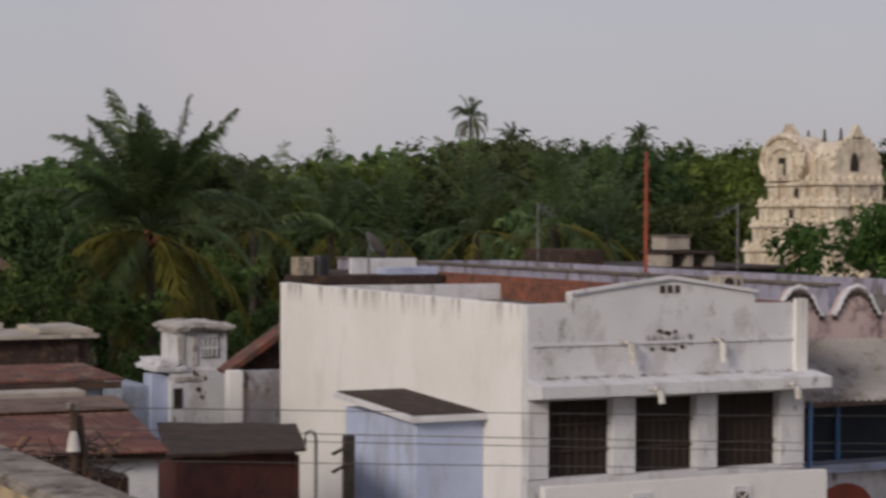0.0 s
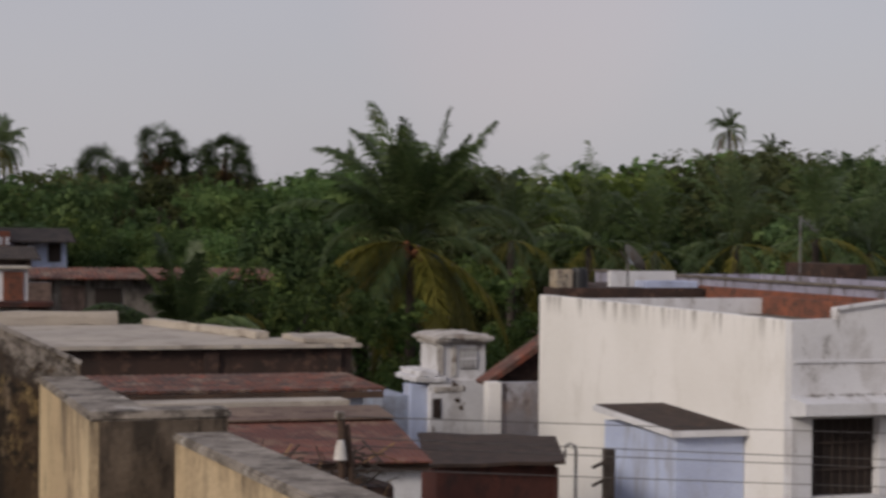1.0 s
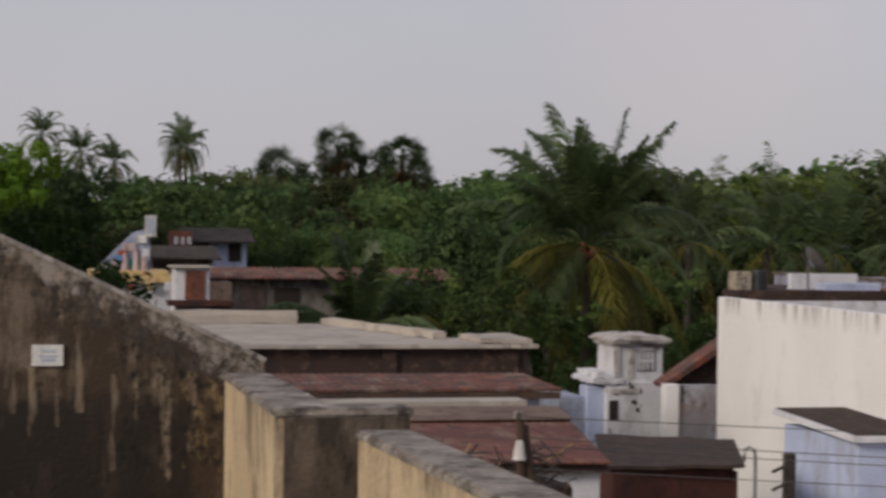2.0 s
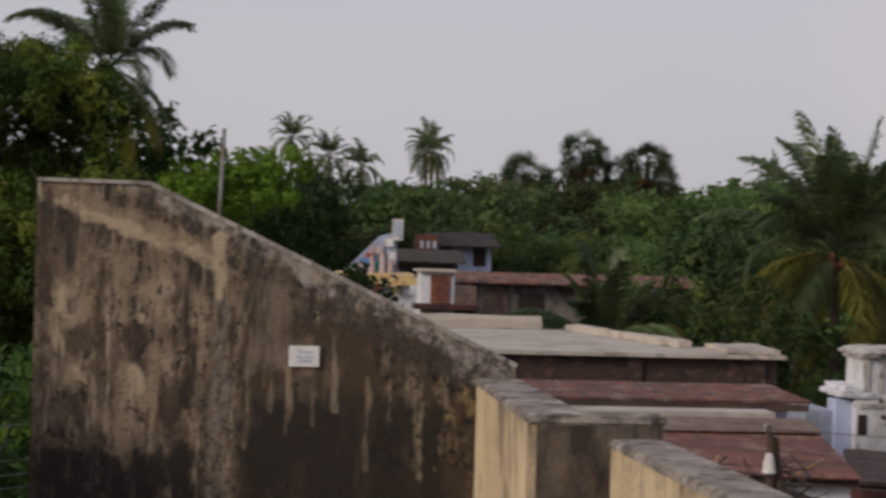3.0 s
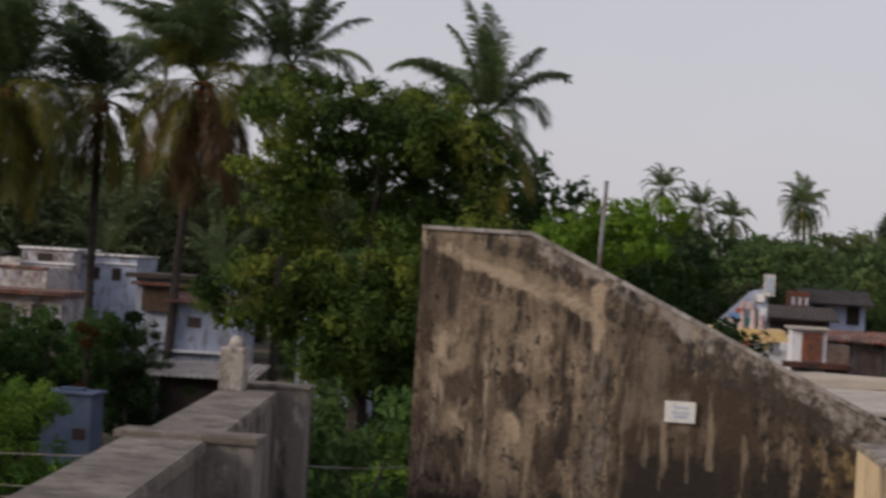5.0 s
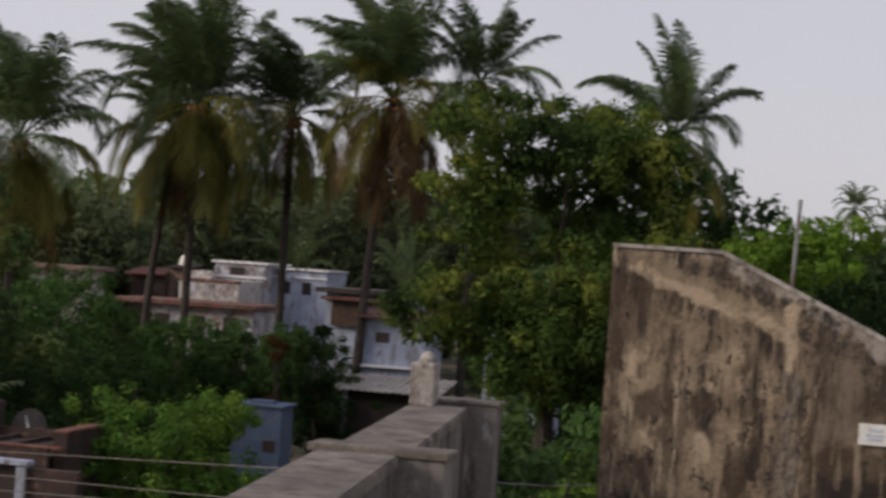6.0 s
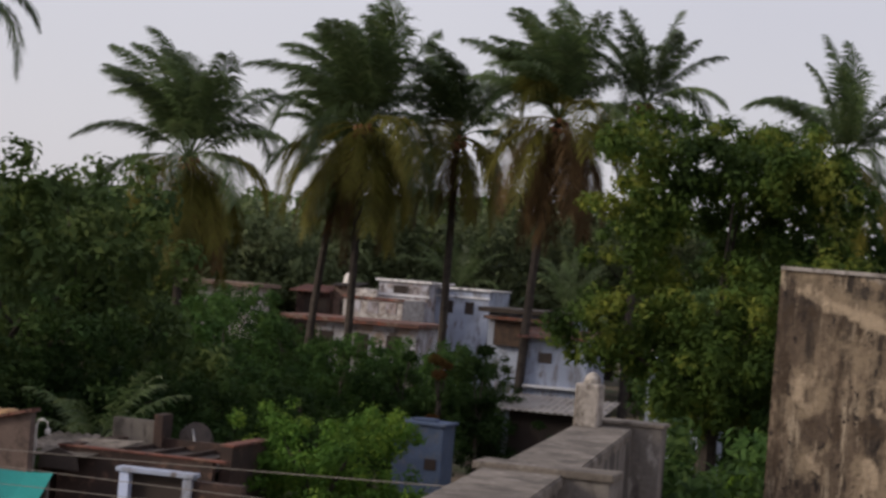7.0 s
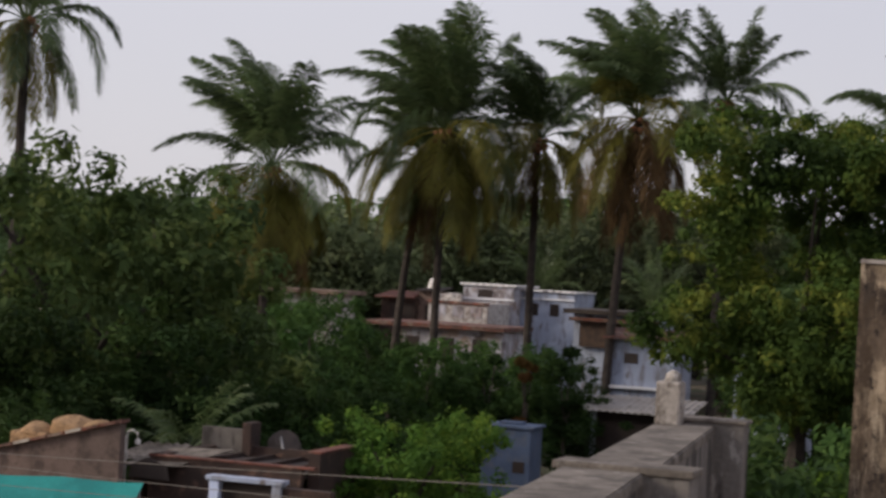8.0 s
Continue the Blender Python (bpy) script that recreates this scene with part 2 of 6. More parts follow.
# runs washed down the dark face
for x0, x1, z0, z1, share in ((-0.02, 0.08, 7.30, 7.92, 0.50), (0.19, 0.25, 7.40, 7.90, 0.56), (-0.18, -0.06, 7.50, 8.30, 0.42), (0.32, 0.44, 7.5, 8.25, 0.42), (0.58, 0.69, 7.05, 7.85, 0.50), (0.76, 0.86, 7.3, 8.1, 0.40), (0.98, 1.10, 7.0, 7.8, 0.42), (1.20, 1.32, 7.2, 7.95, 0.40), (-0.34, -0.24, 7.2, 8.2, 0.36)):
    stain_run(STAINED, (0.23, 0.178, 0.124), x0, x1, 0.04, z0, z1, share, 12.0, 0.85, edge=0.10, wander=0.12)
stain_run(STAINED, (0.27, 0.20, 0.10), 1.12, 1.56, 0.10, 7.0, 7.98, 0.26, 13.0, 0.5, wander=0.3)
stain_run(STAINED, (0.020, 0.017, 0.014), 0.60, 1.60, 0.10, 7.0, 8.35, 0.36, 19.0, 0.35, wander=0.3)
# grey upper band along the slope, the pale slanting streak below the top and the old pipe chase
stain_run(STAINED, (0.35, 0.305, 0.265), -1.93, -0.45, 0.05, 8.62, 9.2, 0.60, 6.0, 0.3, 0.469, wander=0.12)
stain_run(STAINED, (0.31, 0.268, 0.232), -0.46, 1.83, 0.06, 8.58, 9.2, 0.62, 8.0, 0.35, 0.469, wander=0.16)
stain_run(STAINED, (0.045, 0.036, 0.029), -1.60, 1.83, 0.06, 8.40, 8.74, 0.44, 14.0, 0.35, 0.469, wander=0.2)
stain_run(STAINED, (0.085, 0.068, 0.056), -1.90, -0.50, 0.05, 8.66, 9.2, 0.38, 10.0, 0.5, 0.469, wander=0.15)
stain_run(STAINED, TAN, -1.86, -0.50, 0.08, 8.40, 8.64, 0.56, 6.0, 0.2, 0.40, edge=0.12, wander=0.16)
stain_run(STAINED, PALE, -1.84, -0.50, 0.05, 8.39, 8.56, 0.66, 7.0, 0.2, 0.36, edge=0.10, wander=0.10)
stain_run(STAINED, PALE, -0.60, -0.45, 0.05, 8.36, 8.92, 0.70, 10.0, 0.6, edge=0.10, wander=0.08)
stain_run(STAINED, (0.20, 0.172, 0.145), -0.63, -0.39, 0.07, 6.60, 8.46, 0.44, 13.0, 0.6, edge=0.10, wander=0.14)
stain_run(STAINED, (0.040, 0.033, 0.028), -0.70, -0.32, 0.07, 6.60, 8.40, 0.34, 20.0, 0.4, wander=0.1)
stain_run(STAINED, LICHEN, 1.28, 1.83, 0.04, 8.44, 9.2, 0.50, 14.0, 0.1, 0.469)
stain_run(STAINED, (0.07, 0.056, 0.046), 0.30, 1.83, 0.06, 8.40, 9.2, 0.40, 15.0, 0.25, 0.469, wander=0.1)
FACADE = surface("mouldy_facade", (0.71, 0.70, 0.715), (0.63, 0.62, 0.635), (0.52, 0.50, 0.50), 0.7, 0.3, 0.34, 0.92, 0.25, layers=[((0.30, 0.265, 0.24), 2.8, 0.3, 0.12, 0.05)])
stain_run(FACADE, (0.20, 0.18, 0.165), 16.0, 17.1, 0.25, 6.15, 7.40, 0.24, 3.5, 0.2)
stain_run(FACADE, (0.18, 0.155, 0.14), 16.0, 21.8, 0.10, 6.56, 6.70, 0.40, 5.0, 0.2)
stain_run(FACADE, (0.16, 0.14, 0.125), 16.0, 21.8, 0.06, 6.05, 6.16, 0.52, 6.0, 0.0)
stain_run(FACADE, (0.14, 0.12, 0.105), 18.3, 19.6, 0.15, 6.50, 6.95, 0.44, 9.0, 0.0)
stain_run(FACADE, (0.24, 0.215, 0.20), 16.8, 17.0, 0.10, 6.6, 7.60, 0.55, 6.0, 0.7)
VILLA = surface("faded_villa_wash", (0.50, 0.49, 0.525), (0.41, 0.40, 0.44), (0.28, 0.26, 0.27), 0.35, 0.4, 0.42, 0.92, 0.2, layers=[((0.30, 0.225, 0.19), 0.9, 0.1, 0.42, 0.06), ((0.12, 0.095, 0.085), 1.8, 0.4, 0.30, 0.05)])
WIRE = surface("weathered_wire", (0.17, 0.15, 0.135), (0.12, 0.105, 0.095), None, 4.0, 0, 0, 0.8, 0.0)
MUDWALL = surface("mud_plaster", (0.17, 0.118, 0.098), (0.12, 0.086, 0.073), (0.07, 0.05, 0.043), 0.8, 0.2, 0.4, 0.95, 0.3)
CREAM = surface("cream_plaster", (0.60, 0.47, 0.30), (0.50, 0.38, 0.24), None, 1.1, 0, 0, 0.93, 0.4, layers=[((0.30, 0.23, 0.15), 1.8, 0.55, 0.36, 0.07), ((0.075, 0.058, 0.045), 2.6, 0.5, 0.12, 0.06)], drips=(7.42, 7.80, (0.07, 0.056, 0.045)))
CEMENT = surface("weathered_cement", (0.205, 0.174, 0.145), (0.140, 0.118, 0.098), (0.085, 0.07, 0.057), 1.8, 0.1, 0.42, 0.93, 0.5, layers=[((0.075, 0.062, 0.052), 4.5, 0.1, 0.28, 0.08), ((0.36, 0.325, 0.29), 7.0, 0.0, 0.08, 0.06)])
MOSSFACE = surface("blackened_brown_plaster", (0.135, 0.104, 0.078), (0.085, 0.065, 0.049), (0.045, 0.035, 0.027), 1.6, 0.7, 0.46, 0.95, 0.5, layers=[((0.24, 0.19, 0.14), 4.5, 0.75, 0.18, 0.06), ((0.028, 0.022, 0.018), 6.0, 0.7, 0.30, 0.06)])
LICHENED = surface("lichen_spotted_coping", (0.31, 0.27, 0.232), (0.225, 0.194, 0.165), (0.13, 0.108, 0.09), 2.6, 0.0, 0.40, 0.93, 0.5, layers=[((0.06, 0.05, 0.043), 4.0, 0.0, 0.30, 0.06), ((0.46, 0.425, 0.385), 3.4, 0.0, 0.15, 0.03)])
COPING = surface("lichened_pale_coping", (0.40, 0.36, 0.325), (0.31, 0.275, 0.248), (0.20, 0.172, 0.15), 2.4, 0.1, 0.42, 0.93, 0.5, layers=[((0.085, 0.07, 0.06), 7.0, 0.1, 0.24, 0.06)])
PATCH = surface("plaster_patch", (0.42, 0.34, 0.24), (0.33, 0.285, 0.23), (0.16, 0.13, 0.105), 2.2, 0.4, 0.45, 0.93, 0.4, layers=[((0.05, 0.042, 0.036), 7.0, 0.3, 0.22, 0.03)])
GREYWALL = surface("grey_mossy_plaster", (0.19, 0.167, 0.148), (0.125, 0.11, 0.098), (0.06, 0.052, 0.046), 1.3, 0.75, 0.44, 0.95, 0.45, layers=[((0.035, 0.03, 0.027), 4.0, 0.8, 0.28, 0.05), ((0.33, 0.30, 0.27), 8.0, 0.6, 0.08, 0.03)])
RUST = surface("rusted_sheet", (0.18, 0.066, 0.045), (0.115, 0.046, 0.035), (0.21, 0.13, 0.09), 0.9, 0.3, 0.34, 0.8, 0.2, layers=[((0.07, 0.036, 0.03), 3.0, 0.2, 0.3, 0.05)])
DARKRUST = surface("dark_rusted_sheet", (0.065, 0.026, 0.021), (0.10, 0.036, 0.027), (0.035, 0.022, 0.020), 0.9, 0.4, 0.4, 0.8, 0.2)
BROWNROOF = surface("rusty_dirt_roof", (0.056, 0.037, 0.030), (0.038, 0.026, 0.022), (0.085, 0.054, 0.040), 1.6, 0.0, 0.35, 0.92, 0.4, layers=[((0.045, 0.032, 0.027), 5.0, 0, 0.3, 0.05)])
TARROOF = surface("dusty_dark_roof", (0.05, 0.039, 0.034), (0.072, 0.056, 0.047), (0.03, 0.024, 0.022), 0.9, 0.0, 0.4)
TILE = surface("clay_tile", (0.17, 0.066, 0.045), (0.11, 0.055, 0.043), (0.075, 0.05, 0.042), 1.1, 0.0, 0.46, 0.85, 0.3, island=0.25, layers=[((0.24, 0.175, 0.135), 1.8, 0.0, 0.34, 0.07), ((0.30, 0.085, 0.05), 2.6, 0.0, 0.24, 0.05)])
BRICK = surface("old_brick", (0.22, 0.08, 0.048), (0.15, 0.062, 0.042), (0.07, 0.042, 0.034), 1.6, 0.0, 0.40, 0.9, 0.4, island=0.2)
DARKBRICK = surface("sooty_brick_and_shade", (0.056, 0.034, 0.027), (0.038, 0.026, 0.022), (0.12, 0.070, 0.052), 1.5, 0.0, 0.28, 0.92, 0.4)
SLAB = surface("sunned_concrete", (0.45, 0.395, 0.335), (0.37, 0.325, 0.28), (0.26, 0.22, 0.185), 0.45, 0.0, 0.36)
LAVENDER = surface("lavender_limewash", (0.36, 0.345, 0.44), (0.29, 0.28, 0.36), (0.15, 0.135, 0.145), 1.0, 0.5, 0.46)
PINK = surface("faded_pink_plaster", (0.52, 0.40, 0.38), (0.44, 0.34, 0.33), (0.20, 0.14, 0.13), 1.2, 0.4, 0.42)
ASBESTOS = surface("grey_corrugated_sheet", (0.34, 0.315, 0.295), (0.27, 0.245, 0.225), (0.16, 0.135, 0.115), 0.7, 0.0, 0.36)
TEMPLE = surface("temple_limewash", (0.74, 0.65, 0.52), (0.62, 0.53, 0.41), (0.42, 0.34, 0.26), 1.2, 0.4, 0.42, layers=[((0.20, 0.155, 0.12), 3.0, 0.55, 0.15, 0.05)])
# Near-black colour that paints in the shade inside openings, niches and recesses.
DARKIN = surface("unlit_opening_shade", (0.030, 0.022, 0.018), (0.042, 0.03, 0.025), None, 1.0, 0, 0, 0.8, 0.0)
CEMENTWHITE = surface("peeling_limewash", (0.56, 0.53, 0.50), (0.44, 0.40, 0.37), (0.24, 0.20, 0.175), 2.0, 0.3, 0.45, 0.93, 0.5, layers=[((0.12, 0.10, 0.09), 5.0, 0.3, 0.18, 0.03)])
TANKBLUE = surface("slate_blue_paint", (0.098, 0.132, 0.21), (0.075, 0.105, 0.17), (0.12, 0.135, 0.17), 1.2, 0.3, 0.34, 0.7, 0.1)
GRILLE = surface("dark_grille", (0.04, 0.03, 0.025), (0.05, 0.036, 0.03), None, 3.0, 0, 0, 0.7, 0.1)
DUST = surface("brown_dusty_sheet", (0.22, 0.155, 0.115), (0.16, 0.11, 0.085), (0.10, 0.06, 0.05), 1.2, 0.0, 0.4, 0.9, 0.2)
DIRTYPOST = surface("grimy_whitewash", (0.40, 0.36, 0.32), (0.30, 0.265, 0.235), (0.10, 0.08, 0.065), 4.0, 0.5, 0.45, 0.93, 0.4)
# Blue-black that holds the shade of unlit windows in its colour.
NAVYIN = surface("unlit_blue_window", (0.016, 0.024, 0.04), (0.024, 0.036, 0.055), None, 1.0, 0, 0, 0.5, 0.0)
TIMBER = surface("dark_timber", (0.055, 0.036, 0.027), (0.085, 0.052, 0.036), None, 3.0, 0, 0, 0.75, 0.3)
BLUEPAINT = surface("blue_paint", (0.10, 0.22, 0.46), (0.12, 0.26, 0.5), (0.2, 0.25, 0.35), 2.0, 0.3, 0.3, 0.6, 0.1)
REDPAINT = surface("red_oxide_paint", (0.36, 0.085, 0.05), (0.28, 0.07, 0.045), (0.15, 0.05, 0.04), 1.5, 0.4, 0.32, 0.7, 0.15)
YELLOW = surface("ochre_paint", (0.62, 0.46, 0.20), (0.55, 0.42, 0.24), (0.4, 0.2, 0.12), 2.0, 0.3, 0.34)
TEAL = surface("teal_tarpaulin", (0.014, 0.235, 0.205), (0.012, 0.19, 0.17), (0.025, 0.26, 0.23), 0.6, 0.0, 0.4, 0.5, 0.1)
STRAW = surface("straw", (0.38, 0.235, 0.125), (0.30, 0.185, 0.095), (0.18, 0.11, 0.06), 4.0, 0.0, 0.4, 0.95, 0.8)
METAL = surface("dull_steel", (0.22, 0.22, 0.23), (0.17, 0.165, 0.165), (0.14, 0.09, 0.07), 3.0, 0.3, 0.34, 0.5, 0.1, 0.6)
BLACKTANK = surface("black_plastic", (0.02, 0.02, 0.022), (0.028, 0.028, 0.03), None, 2.0, 0, 0, 0.45, 0.05)
MARBLE = surface("pale_stone_plate", (0.74, 0.72, 0.68), (0.66, 0.64, 0.60), (0.5, 0.48, 0.45), 6.0, 0.2, 0.3, 0.5, 0.05)
INK = surface("faded_ink", (0.40, 0.44, 0.52), (0.46, 0.50, 0.56), None, 8.0, 0, 0, 0.7, 0.0)
EARTH = surface("dusty_earth", (0.17, 0.125, 0.085), (0.12, 0.09, 0.06), (0.05, 0.065, 0.025), 0.12, 0.0, 0.5, 0.95, 0.4, grain=6)
BARK = surface("palm_bark", (0.064, 0.051, 0.043), (0.045, 0.036, 0.031), (0.03, 0.024, 0.02), 2.0, 0.0, 0.4, 0.95, 0.6, grain=10)
PVC = surface("white_pipe", (0.70, 0.67, 0.63), (0.62, 0.58, 0.54), (0.36, 0.30, 0.25), 3.0, 0.4, 0.3, 0.6, 0.05)

PALMLEAF = foliage("coconut_leaflet", (0.050, 0.082, 0.031), (0.086, 0.122, 0.046), (0.150, 0.176, 0.078), 0.42, clump=0.5, mixed=0.7, gloss=0.3)
PALMOLD = foliage("yellowing_coconut_leaflet", (0.070, 0.078, 0.016), (0.135, 0.124, 0.026), (0.165, 0.142, 0.030), 0.5, clump=0.5, mixed=0.5)
PALMDEAD = foliage("dead_coconut_leaflet", (0.075, 0.045, 0.020), (0.10, 0.062, 0.028), (0.055, 0.036, 0.018))
LEAFDARK = foliage("dark_leaf", (0.015, 0.034, 0.009), (0.027, 0.052, 0.013), (0.050, 0.080, 0.018), clump=0.7)
LEAFMID = foliage("mid_green_leaf", (0.022, 0.048, 0.014), (0.042, 0.082, 0.019), (0.078, 0.128, 0.027), clump=0.7)
LEAFFRESH = foliage("bright_young_leaf", (0.062, 0.118, 0.013), (0.092, 0.160, 0.017), (0.130, 0.200, 0.024))
LEAFBRIGHT = foliage("fresh_green_leaf", (0.028, 0.066, 0.013), (0.064, 0.126, 0.019), (0.150, 0.205, 0.028), clump=1.1)
LEAFHERO = foliage("young_leaf", (0.020, 0.040, 0.011), (0.050, 0.082, 0.015), (0.160, 0.165, 0.028), clump=0.62, mixed=0.28)
# Distance haze is put into these woodland leaf colours, paler and greyer than near leaves.
WOODDARK = foliage("wood_dark_hazed_leaf", (0.042, 0.074, 0.032), (0.072, 0.112, 0.043), (0.122, 0.164, 0.060), spread=(0.5, 1.5), clump=0.32, mixed=0.25)
WOODMID = foliage("wood_mid_hazed_leaf", (0.044, 0.080, 0.030), (0.078, 0.126, 0.040), (0.134, 0.178, 0.058), spread=(0.5, 1.5), clump=0.32, mixed=0.25)
LEAFSUN = foliage("sunlit_olive_leaf", (0.066, 0.100, 0.024), (0.104, 0.142, 0.032), (0.150, 0.184, 0.046), spread=(0.7, 1.35), clump=0.3, mixed=0.25)
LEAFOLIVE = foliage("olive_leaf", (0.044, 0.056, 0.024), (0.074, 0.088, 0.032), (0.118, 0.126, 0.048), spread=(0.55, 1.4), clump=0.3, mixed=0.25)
# Grove beyond the open lane: greens lightened further to carry its haze.
LEAFHAZE = foliage("hazed_grove_leaf", (0.058, 0.078, 0.036), (0.092, 0.114, 0.052), (0.136, 0.152, 0.076), spread=(0.7, 1.35), clump=0.3, mixed=0.25)
LEAFRUST = foliage("russet_leaf", (0.085, 0.034, 0.014), (0.120, 0.062, 0.018), (0.150, 0.140, 0.026), clump=0.9)
# Lighter olive leaf, with a little distance haze put into the colour.
LEAFROAD = foliage("pale_roadside_leaf", (0.044, 0.074, 0.026), (0.082, 0.122, 0.036), (0.150, 0.178, 0.046), clump=0.7, mixed=0.3)
FANLEAF = foliage("palmyra_blade", (0.026, 0.042, 0.018), (0.044, 0.064, 0.026), (0.070, 0.090, 0.040), 0.5, mixed=0.7)
FRUIT = surface("orange_coconut", (0.24, 0.095, 0.035), (0.16, 0.065, 0.03), None, 5.0, 0, 0, 0.6, 0.1)


# ---- building helpers ----
PLACE = {}


def thing(name, label, category, at=(0, 0, 0), kind="", group=""):
    """An Empty at the base of a thing; its parts are given in world metres."""
    ob = new(name)
    ob.empty_display_size = 0.3
    ob.location = at
    PLACE[ob.name] = Vector(at)
    return tagged(ob, label, category, group, kind)


def finish(bm, name, material):
    bmesh.ops.recalc_face_normals(bm, faces=bm.faces)
    me = bpy.data.meshes.new(name)
    bm.to_mesh(me)
    bm.free()
    me.materials.append(material)
    return me


def part(name, bm, material, parent=None, label=""):
    ob = new(name, finish(bm, name, material))
    if parent is not None:
        ob.parent = parent
        if parent.name in PLACE:
            ob.matrix_parent_inverse = Matrix.Translation(-PLACE[parent.name])
    return tagged(ob, label)


def box(x0, x1, y0, y1, z0, z1, bevel=0.0, bm=None):
    bm = bm or bmesh.new()
    made = bmesh.ops.create_cube(bm, size=1.0)["verts"]
    for v in made:
        v.co = Vector(((x0 + x1) / 2 + v.co.x * (x1 - x0), (y0 + y1) / 2 + v.co.y * (y1 - y0), (z0 + z1) / 2 + v.co.z * (z1 - z0)))
    if bevel:
        edges = list({e for v in made for e in v.link_edges})
        bmesh.ops.bevel(bm, geom=edges, offset=bevel, segments=2, affect="EDGES", profile=0.6)
    return bm


def prism(profile, y0, y1, axis="y", bm=None, bevel=0.0):
    """A flat outline pushed through: profile of (x, z) from y0 to y1, or of (y, z) along x, or of (x, y) along z."""
    bm = bm or bmesh.new()
    put = {"y": lambda p, q: (p[0], q, p[1]), "x": lambda p, q: (q, p[0], p[1]), "z": lambda p, q: (p[0], p[1], q)}[axis]
    a = [bm.verts.new(put(p, y0)) for p in profile]
    b = [bm.verts.new(put(p, y1)) for p in profile]
    faces = [bm.faces.new(a), bm.faces.new(b[::-1])]
    for i in range(len(a)):
        faces.append(bm.faces.new((a[i], b[i], b[(i + 1) % len(a)], a[(i + 1) % len(a)])))
    if bevel:
        bmesh.ops.bevel(bm, geom=list({e for f in faces for e in f.edges}), offset=bevel, segments=2, affect="EDGES")
    return bm


def crumbled(bm, amount, cuts=5, scale=3.0):
    """Old plaster: long edges broken up and pushed about, so that no arris stays straight."""
    bmesh.ops.subdivide_edges(bm, edges=[e for e in bm.edges if e.calc_length() > 0.12], cuts=cuts, use_grid_fill=True)
    for v in bm.verts:
        v.co += Vector(noise.noise_vector(v.co * scale)) * amount + Vector(noise.noise_vector(v.co * scale * 3.1)) * amount * 0.5
    return bm


def tube(points, radius, sides=8, bm=None, taper=None):
    """A round bar along a line of points."""
    bm = bm or bmesh.new()
    pts = [Vector(p) for p in points]
    rings = []
    for i, p in enumerate(pts):
        d = (pts[min(i + 1, len(pts) - 1)] - pts[max(i - 1, 0)]).normalized()
        s = d.orthogonal().normalized() if abs(d.z) < 0.9 else Vector((1, 0, 0))
        s = (s - d * s.dot(d)).normalized()
        t = d.cross(s)
        r = radius if taper is None else radius + (taper - radius) * i / (len(pts) - 1)
        rings.append([bm.verts.new(p + (s * math.cos(2 * math.pi * k / sides) + t * math.sin(2 * math.pi * k / sides)) * r) for k in range(sides)])
    for a, b in zip(rings, rings[1:]):
        for k in range(sides):
            bm.faces.new((a[k], a[(k + 1) % sides], b[(k + 1) % sides], b[k]))
    bm.faces.new(rings[0][::-1])
    bm.faces.new(rings[-1])
    return bm


def sheet(p00, p10, p11, p01, waves=0, depth=0.03, thick=0.02, bm=None):
    """A roof sheet between four corners, 0 to 1 along the ridge; waves gives its corrugations."""
    bm = bm or bmesh.new()
    p00, p10, p11, p01 = (Vector(p) for p in (p00, p10, p11, p01))
    up = (p10 - p00).cross(p01 - p00).normalized()
    if up.z < 0:
        up = -up
    n = max(1, waves * 4)
    low, top = [], []
    for i in range(n + 1):
        s = i / n
        h = up * (depth * math.sin(s * waves * 2 * math.pi) if waves else 0)
        a, b = p00.lerp(p10, s) + h, p01.lerp(p11, s) + h
        top.append((bm.verts.new(a), bm.verts.new(b)))
        low.append((bm.verts.new(a - up * thick), bm.verts.new(b - up * thick)))
    for i in range(n):
        bm.faces.new((top[i][0], top[i + 1][0], top[i + 1][1], top[i][1]))
        bm.faces.new((low[i][0], low[i][1], low[i + 1][1], low[i + 1][0]))
        bm.faces.new((top[i][0], low[i][0], low[i + 1][0], top[i + 1][0]))
        bm.faces.new((top[i][1], top[i + 1][1], low[i + 1][1], low[i][1]))
    bm.faces.new((top[0][0], top[0][1], low[0][1], low[0][0]))
    bm.faces.new((top[-1][0], low[-1][0], low[-1][1], top[-1][1]))
    return bm


# ---- plants ----
rng = np.random.default_rng(5)
WIND = np.array([-0.9, 0.1, 0.05])


def raw_mesh(name, verts, faces, material):
    me = bpy.data.meshes.new(name)
    me.from_pydata([tuple(v) for v in verts], [], faces)
    me.materials.append(material)
    return me


